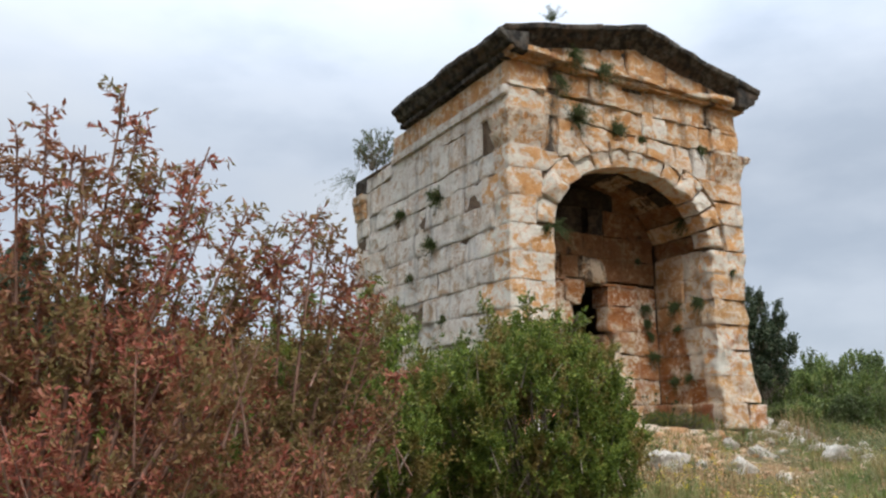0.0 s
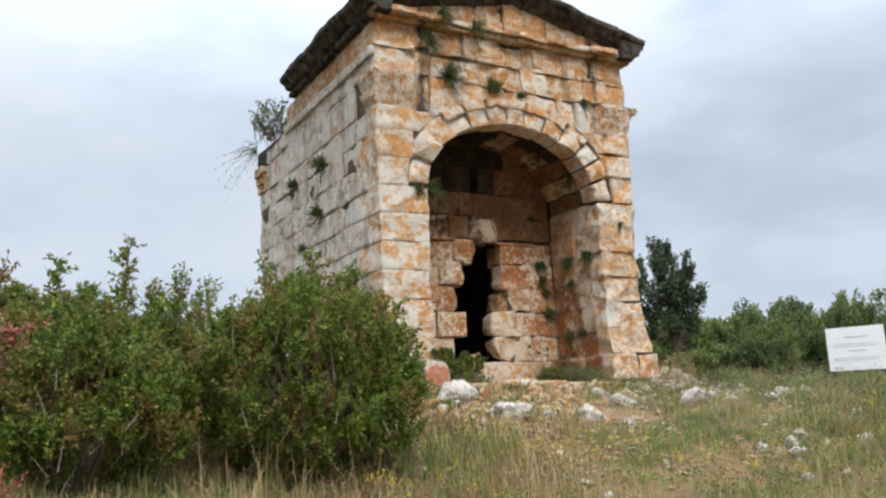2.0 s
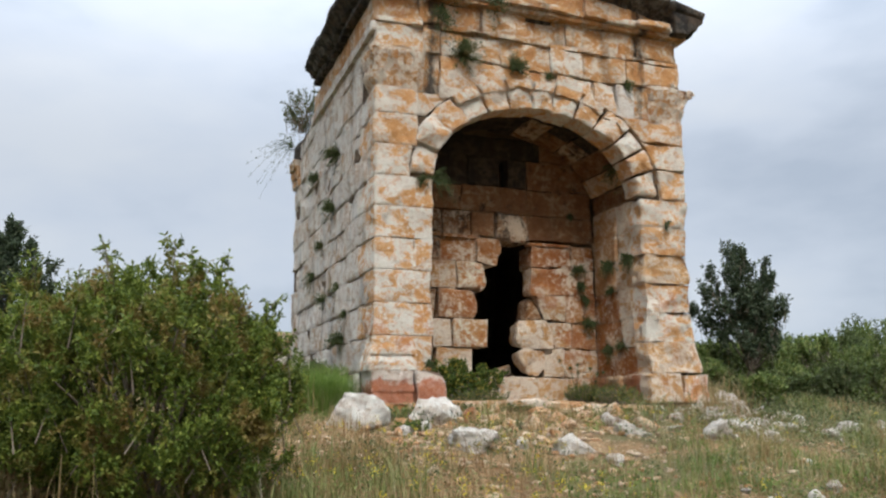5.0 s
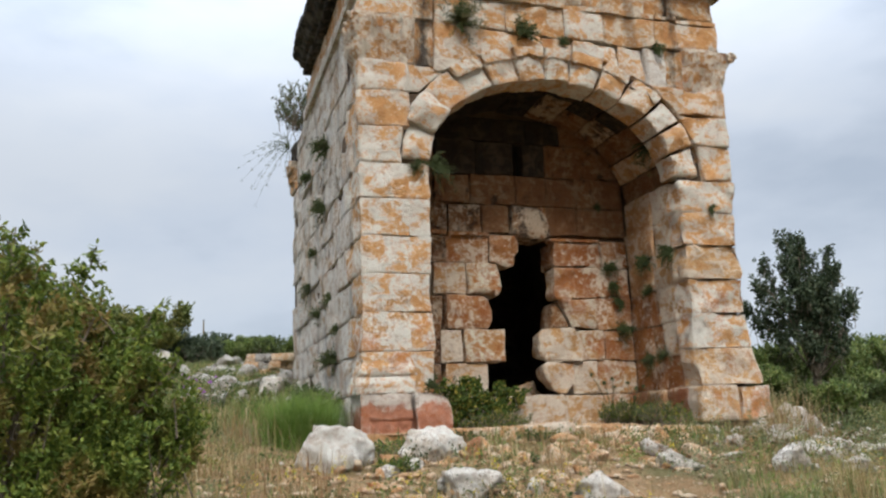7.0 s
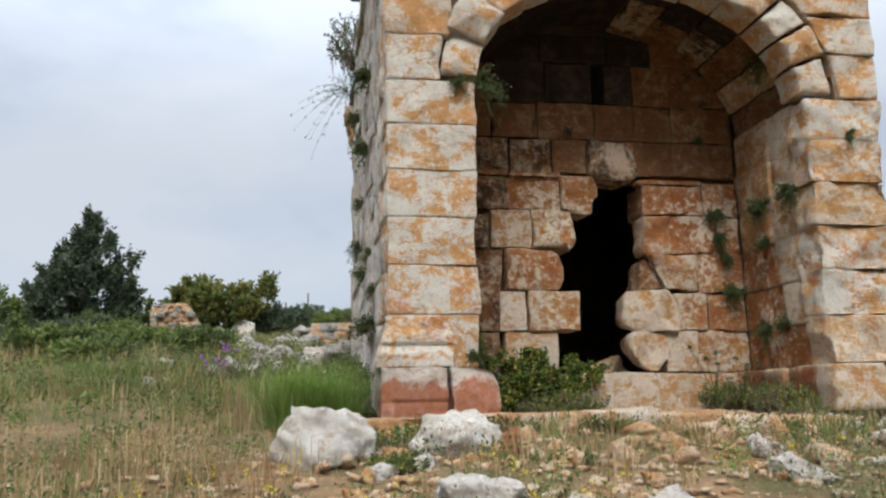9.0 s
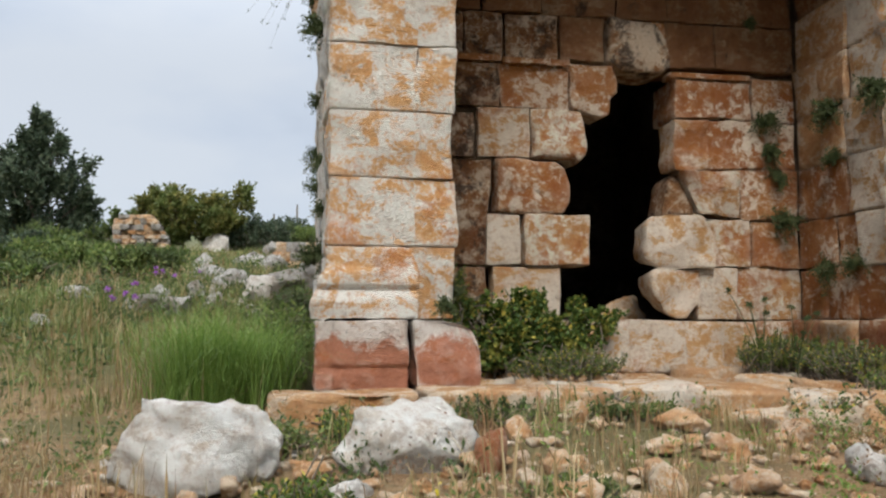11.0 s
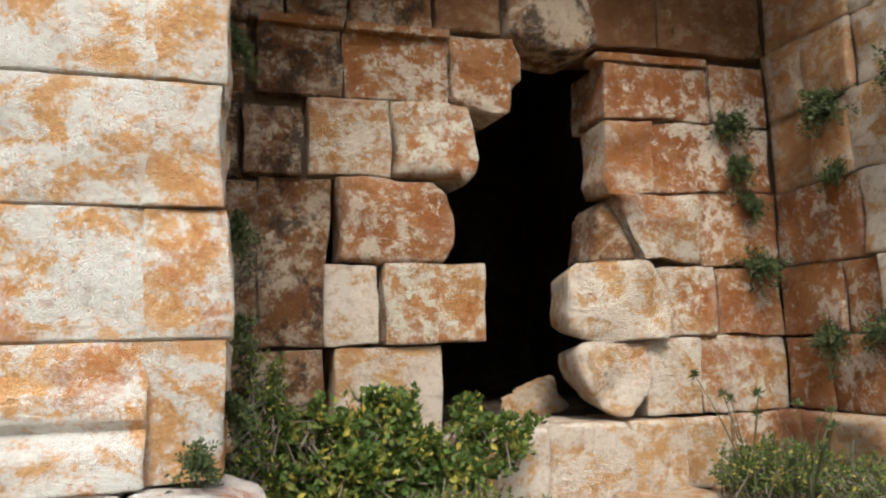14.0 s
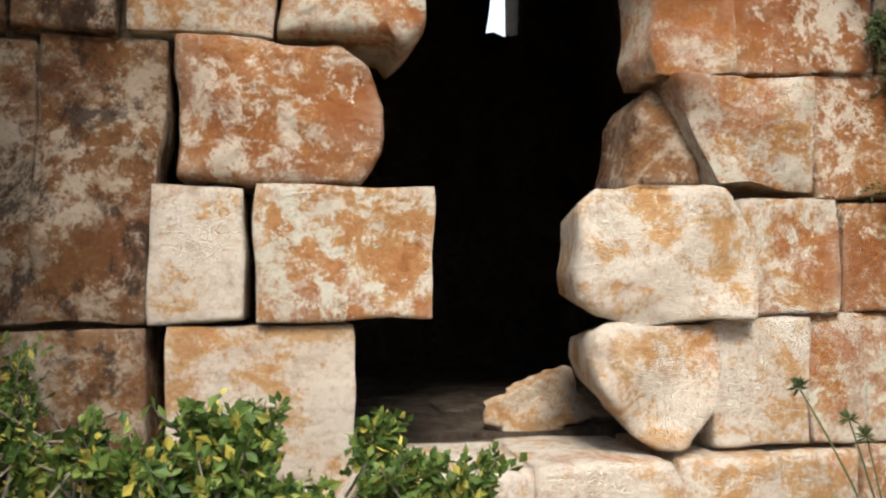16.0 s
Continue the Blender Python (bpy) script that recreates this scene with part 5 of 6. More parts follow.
# ---- shrubs and trees ----
def shrub(name, label, category, x, y, rx, ry, top, shoots, per, leaf, mat, bark, seed, base=None, upright=0.6, spread=0.5, shoot_len=(0.25, 0.5), hollow=0.35, skirt=0.05, limbs=9, group="", lumps=0.28, trunk=0.0, tufts=0, broad=0.42, spires=(), cone=0.0):
    """A shrub or tree: limbs from the root, and shoots with leaves all over an uneven crown."""
    rng = np.random.default_rng(seed)
    g = float(ground_z(x, y)) if base is None else base
    h = top - g
    t = thing(name, label, category, group, at=(x, y, g))
    # uneven outline from lobes
    lob = rng.normal(size=(14, 3))
    lob[:, 2] = np.abs(lob[:, 2]) * 0.8
    lob /= np.linalg.norm(lob, axis=1, keepdims=True)
    gain = rng.uniform(-lumps, lumps * 1.1, 14)
    d = rng.normal(size=(shoots, 3))
    d[:, 2] = np.where(d[:, 2] < 0, d[:, 2] * 0.75, d[:, 2])
    d /= np.linalg.norm(d, axis=1, keepdims=True)
    reach = 1 + (np.exp(-((1 - d @ lob.T) / 0.10)) * gain).sum(1)
    rad = reach * (hollow + (1 - hollow) * rng.random(shoots) ** 0.45)
    low = trunk * h
    mid = low + (h - low) * 0.45
    c = np.array([0, 0, mid])
    half = np.array([rx, ry, 1.0])
    P = c + d * rad[:, None] * half * [1, 1, 0] + d[:, 2:] * rad[:, None] * [0, 0, 1] * np.where(d[:, 2:] > 0, (h - mid) * 0.9, mid - low - skirt)
    if cone:
        P[:, :2] *= np.clip(1.15 - cone * (P[:, 2:] - low) / (h - low), 0.1, 2.0)
    if tufts:
        own = rng.integers(0, tufts, shoots)
        pull = rng.uniform(0.84, 0.975, shoots)[:, None]
        P = P * (1 - pull) + P[own] * pull
        d = d * 0.5 + d[own] * 0.5
    way = d * spread + np.array([0, 0, upright]) + rng.normal(0, 0.28, (shoots, 3))
    way /= np.linalg.norm(way, axis=1, keepdims=True)
    ln = rng.uniform(*shoot_len, shoots)
    start = P - way * ln[:, None] * 0.6
    f = rng.random((shoots, per))
    at = start[:, None] + way[:, None] * (ln[:, None] * f)[..., None]
    lw = way[:, None] * 0.6 + rng.normal(0, 0.7, (shoots, per, 3))
    size = leaf * rng.uniform(0.6, 1.25, (shoots, per))
    V, Q = leaves(at.reshape(-1, 3), lw.reshape(-1, 3), size.ravel(), (size * broad).ravel(), rng)
    keep = V.reshape(-1, 4, 3)[:, :, 2].min(1) > 0.0
    V = V.reshape(-1, 4, 3)[keep].reshape(-1, 3)
    put("crown", mesh_np("crown", V, np.arange(len(V)).reshape(-1, 4), mat, smooth=False), t)
    # limbs reach out to some of the shoots; a few twigs carry on bare
    pieces = []
    pick = rng.choice(shoots, limbs, replace=False)
    for k in pick:
        end = P[k]
        s = np.linspace(0, 1, 7)[:, None]
        root = np.array([rng.normal(0, 0.06), rng.normal(0, 0.06), -0.05])
        knee = np.array([0, 0, low]) + root * (1 if trunk == 0 else 0.3)
        bend = rng.normal(0, 0.06, 3) * h * 0.4
        pts = (1 - s) ** 2 * (knee if trunk else root) + 2 * s * (1 - s) * (np.array([end[0] * 0.3, end[1] * 0.3, max(low, end[2] * 0.55)]) + bend) + s ** 2 * end
        pieces.append(tube(pts, np.linspace(0.022, 0.005, 7) * (0.6 + 0.5 * h / 2), 5))
    for k in rng.choice(shoots, min(shoots, 260), replace=False):
        pieces.append(tube(np.stack([start[k] - way[k] * 0.15, P[k], P[k] + way[k] * ln[k] * 0.4]), (0.006, 0.004, 0.002), 3))
    # single stems that stand above the crown, with leaves towards the tip
    at, ways = [], []
    for dx, dy, up, low_end in spires:
        tip = np.array([dx, dy, up])
        s = np.linspace(0, 1, 8)[:, None]
        knee = np.array([0.45 * dx, 0.45 * dy, 0.5 * up]) + rng.normal(0, 0.04, 3)
        pts = 2 * s * (1 - s) * knee + s ** 2 * tip
        pieces.append(tube(pts, np.linspace(0.018, 0.004, 8), 5))
        for f in np.arange(low_end, 1.0, 0.025):
            p = 2 * f * (1 - f) * knee + f * f * tip
            for _ in range(3):
                w = rng.normal(size=3) * [1, 1, 0.4] + [0, 0, 0.5]
                w /= np.linalg.norm(w)
                l = rng.uniform(0.07, 0.21) * (1.3 - f * 0.6)
                pieces.append(tube(np.stack([p, p + w * l * 0.5, p + w * l]), (0.003, 0.002, 0.001), 3))
                for g in np.linspace(0.15, 1, 12):
                    at.append(p + w * l * g)
                    ways.append(rng.normal(size=3) * 0.8 + w * 0.5 + [0, 0, -0.2])
    if at:
        size = 1.4 * leaf * rng.uniform(0.7, 1.25, len(at))
        V, Q = leaves(np.array(at), np.array(ways), size, size * broad, rng)
        put("foliage_spray", mesh_np("foliage_spray", V, Q, mat, smooth=False), t)["kind"] = "stuff"
    V, Q = joined(pieces)
    tagged(put("branchwork", mesh_np("branchwork", V, Q, bark), t), kind="stuff")
    if trunk:
        s = np.linspace(0, 1, 6)
        r0 = 0.045 * h * 0.6
        pts = np.stack([0.05 * np.sin(3 * s), 0.04 * np.sin(4 * s + 1), -0.1 + (mid + 0.1) * s], 1)
        V, Q = tube(pts, r0 * (1 - 0.65 * s), 8)
        put("trunk", mesh_np("trunk", V, Q, bark), t)
    return t


def sprays(n, r, h, rise):
    """Upright shoots spread over a crown of radius r and height h."""
    spots = [(r * math.sqrt((k + 0.5) / n), 2.4 * k) for k in range(n)]
    return [(d * math.cos(a), d * math.sin(a), h * math.sqrt(max(0.25, 1 - (d / (1.15 * r)) ** 2)) + rise * (0.6 + 0.5 * math.sin(5.1 * a)), 0.8) for d, a in spots]


shrub("mastic_shrub", "dense green mastic shrub with reddish young tips", "shrub", 4.30, 6.25, 1.20, 1.15, 2.64, 4000, 40, 0.035, M_GREEN, M_BARK, 201, upright=0.7, group="mastic shrubs", shoot_len=(0.12, 0.30), tufts=300, lumps=0.34, hollow=0.5, skirt=-0.05,
      spires=sprays(16, 1.05, 1.74, 0.26) + [(a, b, c, 0.78) for a, b, c in ((-0.45, 0.1, 1.98), (0.05, 0.1, 2.08), (0.45, 0.2, 1.95), (0.8, -0.1, 1.6), (-0.85, 0.0, 1.5), (0.15, -0.5, 1.85))])
shrub("mastic_shrub", "dense green mastic shrub with reddish young tips", "shrub", 2.35, 6.2, 1.05, 1.0, 2.35, 2500, 40, 0.036, M_GREEN, M_BARK, 202, upright=0.7, group="mastic shrubs", shoot_len=(0.12, 0.32), tufts=230, lumps=0.4, hollow=0.5, skirt=-0.05,
      spires=sprays(13, 0.9, 1.46, 0.26) + [(a, b, c, 0.78) for a, b, c in ((-0.5, 0.0, 1.65), (-0.2, 0.1, 1.92), (0.35, 0.0, 2.05), (0.65, 0.1, 1.6))])
shrub("mastic_shrub", "green mastic shrub behind the first ones", "shrub", 3.1, 7.6, 1.0, 1.0, 2.5, 1300, 30, 0.045, M_GREEN, M_BARK, 203, upright=1.1, group="mastic shrubs", tufts=100, lumps=0.4)
shrub("red_shrub", "reddish brown turpentine shrub with bare upright twigs", "shrub", 0.22, 3.75, 1.15, 0.9, 2.22, 3000, 34, 0.030, M_REDLEAF, M_REDBARK, 204, upright=0.7, spread=0.8, shoot_len=(0.12, 0.34), lumps=0.5, hollow=0.1, limbs=130, tufts=380, broad=0.36,
      spires=[(0.16, 0.0, 2.70, 0.45), (0.55, 0.0, 2.46, 0.45), (-0.15, 0.0, 2.54, 0.45), (1.1, 0.0, 2.2, 0.5), (0.3, 0.1, 2.34, 0.5), (0.75, 0.0, 2.2, 0.5), (-0.4, 0.0, 2.32, 0.5), (-0.65, 0.1, 2.38, 0.5), (0.0, -0.25, 2.3, 0.5), (0.92, 0.1, 2.02, 0.5), (0.45, -0.25, 2.2, 0.5), (-0.9, 0.0, 2.2, 0.5), (0.62, 0.2, 2.25, 0.5), (0.22, -0.1, 2.5, 0.5), (-0.02, 0.15, 2.42, 0.5), (0.38, 0.15, 2.42, 0.4), (-0.25, -0.1, 2.35, 0.4), (0.85, -0.15, 2.1, 0.45)])
shrub("red_shrub", "thin reddish turpentine shrub with bare twigs", "shrub", 1.15, 3.85, 0.62, 0.5, 1.9, 620, 30, 0.029, M_REDLEAF, M_REDBARK, 206, upright=0.8, shoot_len=(0.12, 0.34), lumps=0.6, hollow=0.15, limbs=44, tufts=70, broad=0.36, spires=[(0.2, 0.0, 2.28, 0.5), (0.05, 0.1, 2.0, 0.5), (0.38, 0.0, 2.1, 0.45), (-0.2, 0.1, 2.05, 0.5), (0.5, -0.1, 1.85, 0.4), (0.32, 0.1, 2.24, 0.45), (0.62, 0.0, 1.78, 0.4), (0.72, 0.05, 1.5, 0.4), (0.45, 0.1, 1.95, 0.4)])
shrub("red_shrub", "low reddish brown turpentine shrub", "shrub", 1.25, 3.35, 0.6, 0.6, 1.4, 1000, 32, 0.03, M_REDLEAF, M_REDBARK, 205, upright=0.9, shoot_len=(0.2, 0.45), limbs=20, tufts=80, broad=0.36)
# behind and to the side
shrub("oak_tree", "small dark evergreen oak behind the tomb", "tree", 16.5, 14.1, 0.95, 0.95, 5.05, 800, 28, 0.085, M_DARKLEAF, M_BARK, 211, trunk=0.12, upright=0.9, shoot_len=(0.25, 0.5), lumps=0.55, hollow=0.15, limbs=30, tufts=95)
shrub("oak_tree", "broad dark evergreen oak on the slope", "tree", 0.0, 28.2, 2.1, 2.1, 7.05, 1000, 28, 0.15, M_DARKLEAF, M_BARK, 212, trunk=0.03, upright=0.9, shoot_len=(0.35, 0.75), lumps=0.5, hollow=0.3, limbs=24, tufts=90, cone=0.9)
shrub("olive_tree", "round yellowish green tree beside the ruin", "tree", 3.1, 33.6, 2.0, 2.0, 6.4, 900, 28, 0.17, M_YELLOWLEAF, M_BARK, 213, trunk=0.1, shoot_len=(0.4, 0.7), lumps=0.4, tufts=70)
for k, (x, y, r, top, m) in enumerate(((18.5, 14.5, 1.5, 3.0, M_HEDGE), (20.5, 12.2, 1.7, 2.8, M_HEDGE), (22.0, 14.5, 2.0, 3.4, M_HEDGE), (23.5, 11.2, 1.9, 3.2, M_HEDGE), (26.0, 13.5, 2.2, 3.6, M_HEDGE), (17.3, 16.5, 1.4, 3.1, M_HEDGE),
                                       (20.0, 17.5, 2.0, 3.3, M_HEDGE), (15.4, 14.8, 0.9, 2.7, M_HEDGE), (14.6, 13.3, 0.6, 2.2, M_HEDGE), (27.5, 10.2, 2.1, 3.9, M_YELLOWLEAF), (30.0, 12.5, 2.4, 4.2, M_HEDGE), (17.2, 12.2, 0.8, 2.1, M_HEDGE), (25.5, 9.0, 1.6, 2.8, M_HEDGE), (31, 8.5, 2.4, 4.2, M_YELLOWLEAF), (16.2, 12.6, 0.7, 2.0, M_HEDGE), (14.4, 11.6, 0.5, 1.8, M_HEDGE), (35, 14, 3, 4.8, M_HEDGE), (34, 20, 3, 4.9, M_HEDGE), (26, 19, 2.4, 4.1, M_HEDGE))):
    shrub("hedge_bush", "leafy green bush at the edge of the meadow", "shrub", x, y, r, r, top, int(380 + 170 * r), 24, 0.075 + 0.01 * r, m, M_BARK, 220 + k, group="hedge bushes", shoot_len=(0.25, 0.6), limbs=8, tufts=int(40 + 25 * r), lumps=0.45, upright=0.9)
for k, (x, y, r, top, m) in enumerate(((-3.0, 30, 2.2, 5.2, M_HEDGE), (-6.5, 27, 2.4, 4.8, M_HEDGE), (5.6, 34.5, 1.2, 5.2, M_DARKLEAF), (7.2, 38, 1.4, 5.4, M_HEDGE), (9.0, 44, 2.2, 6.3, M_HEDGE), (4.5, 40, 2, 6.0, M_DARKLEAF), (1.0, 36, 2.2, 5.4, M_HEDGE),
                                       (0.2, 31.8, 0.9, 4.6, M_HEDGE), (4.6, 36.0, 0.9, 5.0, M_HEDGE), (-1.0, 24, 1.1, 3.4, M_HEDGE), (1.6, 24.5, 1.1, 3.2, M_HEDGE), (3.3, 22.5, 0.8, 2.9, M_HEDGE), (-3.5, 20, 1.5, 3.4, M_HEDGE), (-6, 15, 1.6, 3.0, M_HEDGE), (-3.5, 11, 1.4, 2.4, M_GREEN), (-1.0, 8.5, 1.2, 2.1, M_GREEN), (0.2, 6.6, 0.9, 1.8, M_GREEN), (4.4, 19.5, 0.7, 2.9, M_HEDGE), (2.2, 19.0, 0.8, 2.9, M_HEDGE), (0.5, 22.0, 1.1, 3.3, M_HEDGE), (-0.8, 20.0, 1.2, 3.1, M_HEDGE), (1.0, 27.0, 1.1, 4.0, M_HEDGE), (3.2, 17.3, 0.6, 2.5, M_HEDGE), (2.7, 20.9, 0.8, 3.2, M_HEDGE), (1.6, 21.6, 0.9, 3.3, M_DARKLEAF), (3.5, 20.3, 0.6, 3.0, M_HEDGE), (4.2, 22.6, 0.6, 3.1, M_HEDGE))):
    shrub("slope_bush", "low green bush on the far slope", "shrub", x, y, r, r, top, int(300 + 140 * r), 24, 0.085 + 0.025 * min(r, 2), m, M_BARK, 260 + k, group="slope bushes", shoot_len=(0.3, 0.6), limbs=8, tufts=int(40 + 20 * r), lumps=0.45)


def weed(name, label, x, y, z, r, drop, n, leaf, mat, seed, out=(0, -1, 0), group="wall weeds"):
    """A tuft that grows out of a joint: thin stems that arch outwards, with small leaves."""
    rng = np.random.default_rng(seed)
    t = thing(name, label, "plant", group, at=(x, y, z))
    o = np.array(out, float)
    pieces, at, ways = [], [], []
    for _ in range(int(1.5 * n)):
        d = rng.normal(size=3) * 0.75 + o * 0.9 + [0, 0, 0.35]
        d /= np.linalg.norm(d)
        ln = r * rng.uniform(0.5, 1.15)
        s = np.linspace(0, 1, 6)[:, None]
        pts = d * ln * s + np.array([0, 0, -drop]) * s ** 2 * rng.uniform(0.3, 1.0)
        pieces.append(tube(pts, np.linspace(0.004, 0.0015, 6), 3))
        for k in range(1, 6):
            at += [pts[k] + rng.normal(0, 0.012, 3) for _ in range(7)]
            ways += list(d * 0.5 + rng.normal(0, 0.7, (7, 3)))
    V, Q = joined(pieces)
    tagged(put("stem", mesh_np("stem", V, Q, mat), t), kind="stuff")
    size = 0.62 * leaf * rng.uniform(0.6, 1.3, len(at))
    V, Q = leaves(np.array(at), np.array(ways), size, size * 0.4, rng)
    tagged(put("foliage", mesh_np("foliage", V, Q, mat, smooth=False), t), kind="stuff")
    return t


WALLWEED = "grey-green weed tuft rooted in a wall joint"
for k, (x, y, z, r, dr, n, lf, out) in enumerate((
        (8.72, F, 6.88, 0.36, 0.06, 70, 0.055, (0, -1, 0.3)), (9.62, F, 6.82, 0.27, 0.06, 46, 0.05, (0, -1, 0.3)), (11.75, F, 6.80, 0.18, 0.05, 20, 0.05, (0, -1, 0)), (10.25, F, 6.75, 0.12, 0.03, 14, 0.04, (0, -1, 0)),
        (8.35, F, 7.65, 0.32, 0.55, 26, 0.06, (0, -1, -0.3)), (8.55, F - 0.2, 8.0, 0.3, 0.35, 26, 0.06, (0, -1, 0)), (9.25, F - 0.2, 7.9, 0.25, 0.3, 24, 0.06, (0, -1, 0)), (8.06, F - 0.3, 8.52, 0.3, 0.0, 14, 0.05, (0, 0, 1.6)),
        (8.02, F, 4.78, 0.13, 0.05, 16, 0.04, (0, -1, 0)), (8.28, F + 0.1, 4.83, 0.32, 0.22, 26, 0.05, (0.7, -0.6, 0.3)), (11.9, 11.75, 5.55, 0.3, 0.3, 30, 0.05, (-1, -0.2, -0.3)),
        (XL, 13.73, 5.87, 0.26, 0.08, 40, 0.06, (-1, 0, 0.1)), (XL, 13.97, 4.91, 0.24, 0.08, 36, 0.06, (-1, 0, 0.1)), (XL, 15.3, 5.85, 0.22, 0.08, 28, 0.06, (-1, 0, 0)), (XL, 14.9, 4.4, 0.15, 0.05, 16, 0.05, (-1, 0, 0)),
        (XL, 15.6, 3.95, 0.2, 0.3, 20, 0.05, (-1, 0, 0)), (XL, 13.2, 2.45, 0.25, 0.08, 30, 0.06, (-1, 0, 0.2)), (XL, 13.5, 3.4, 0.14, 0.05, 16, 0.05, (-1, 0, 0)), (XL, 12.9, 2.9, 0.12, 0.04, 12, 0.04, (-1, 0, 0)), (XL, 14.6, 3.3, 0.2, 0.06, 18, 0.05, (-1, 0, 0)),
        (11.6, B - 0.02, 3.83, 0.16, 0.1, 26, 0.05, (0, -1, 0)), (11.63, B - 0.02, 3.55, 0.14, 0.14, 22, 0.05, (0, -1, 0)), (11.7, B - 0.02, 3.30, 0.13, 0.12, 20, 0.045, (0, -1, 0)), (11.75, B - 0.02, 2.86, 0.2, 0.1, 26, 0.05, (0, -1, 0)), (11.47, B, 4.80, 0.08, 0.03, 10, 0.04, (0, -1, 0)),
        (11.93, 12.2, 3.83, 0.18, 0.1, 28, 0.055, (-1, 0, 0)), (11.93, 11.55, 3.85, 0.2, 0.1, 28, 0.055, (-1, 0, 0)), (11.93, 12.15, 3.38, 0.13, 0.08, 18, 0.045, (-1, 0, 0)), (11.93, 11.9, 2.4, 0.14, 0.1, 18, 0.045, (-1, 0, 0)), (11.93, 12.3, 2.35, 0.18, 0.1, 22, 0.05, (-1, 0, 0)),
        (8.23, 12.45, 3.0, 0.16, 0.12, 26, 0.05, (1, -0.4, 0)), (8.23, 12.3, 2.5, 0.14, 0.12, 22, 0.05, (1, -0.4, 0)), (8.2, 11.6, 2.15, 0.12, 0.1, 18, 0.045, (1, -0.5, 0)), (8.24, 12.0, 3.9, 0.12, 0.2, 16, 0.045, (1, -0.4, 0)),
        (8.1, F - 0.12, 1.98, 0.1, 0.02, 18, 0.04, (0, -1, 0.4)), (12.42, F, 4.4, 0.12, 0.04, 10, 0.04, (0, -1, 0)))):
    weed("wall_weed", WALLWEED, x, y, z, r, dr, n, lf, M_WEED, 300 + k, out)
shrub("roof_bush", "grey-green bush rooted on the broken wall top", "shrub", 7.25, 16.9, 0.45, 0.6, 8.25, 120, 20, 0.06, M_WEED, M_BARK, 340, base=7.35, limbs=10, shoot_len=(0.2, 0.5), hollow=0.3, lumps=0.5)
weed("wall_weed", "thin twigs hanging from the wall top", 7.2, 17.9, 7.3, 0.9, 0.6, 24, 0.05, M_WEED, 341, (-0.6, 0.5, 0.3))

# growth inside the porch and round the foot of the tomb
shrub("porch_vine", "leafy green vine with yellowing leaves in the porch corner", "plant", 8.95, 12.42, 0.72, 0.28, 2.12, 1050, 20, 0.05, M_VINE, M_BARK, 351, broad=0.62, base=1.38, limbs=14, shoot_len=(0.12, 0.3), lumps=0.55, hollow=0.2, tufts=80, upright=0.4)
shrub("porch_vine", "dark green vine climbing the inner porch wall", "plant", 8.35, 12.5, 0.3, 0.22, 2.5, 420, 22, 0.032, M_VINE, M_BARK, 357, broad=0.45, base=1.38, limbs=10, shoot_len=(0.12, 0.3), lumps=0.6, hollow=0.2, tufts=45, upright=0.4)
shrub("porch_vine", "low green vine creeping over the porch floor", "plant", 9.3, 12.05, 0.42, 0.3, 1.62, 240, 22, 0.03, M_VINE, M_BARK, 352, base=1.38, limbs=6, shoot_len=(0.08, 0.2))
shrub("porch_weed", "low green weeds along the porch wall", "plant", 11.45, 12.3, 0.5, 0.3, 1.75, 340, 24, 0.028, M_VINE, M_BARK, 353, base=1.40, limbs=6, shoot_len=(0.1, 0.25))
shrub("porch_weed", "low green weeds along the porch wall", "plant", 11.6, 11.6, 0.3, 0.4, 1.68, 240, 22, 0.028, M_VINE, M_BARK, 354, base=1.40, limbs=6, shoot_len=(0.1, 0.25))
shrub("wall_foot_bush", "dark green bush at the foot of the side wall", "shrub", 6.98, 12.5, 0.22, 0.6, 2.0, 200, 24, 0.05, M_HEDGE, M_BARK, 355, limbs=8, shoot_len=(0.15, 0.35))
shrub("wall_foot_bush", "dark green bush at the foot of the side wall", "shrub", 7.0, 13.8, 0.22, 0.5, 2.15, 160, 24, 0.05, M_HEDGE, M_BARK, 356, limbs=8, shoot_len=(0.15, 0.35))


for k, (x, y, r, top) in enumerate(((8.25, 10.32, 0.3, 1.42), (7.45, 10.28, 0.25, 1.40), (9.1, 10.3, 0.22, 1.38), (10.6, 10.15, 0.25, 1.36), (6.95, 9.9, 0.25, 1.36), (7.15, 9.05, 0.2, 1.2), (8.3, 8.95, 0.22, 1.2), (11.3, 10.9, 0.3, 1.62))):
    shrub("step_weed", "low green weed growing before the step", "plant", x, y, r, r * 0.7, top, 90, 18, 0.035, M_VINE if k % 2 else M_HEDGE, M_BARK, 370 + k, group="step weeds", limbs=5, shoot_len=(0.06, 0.16), lumps=0.5)


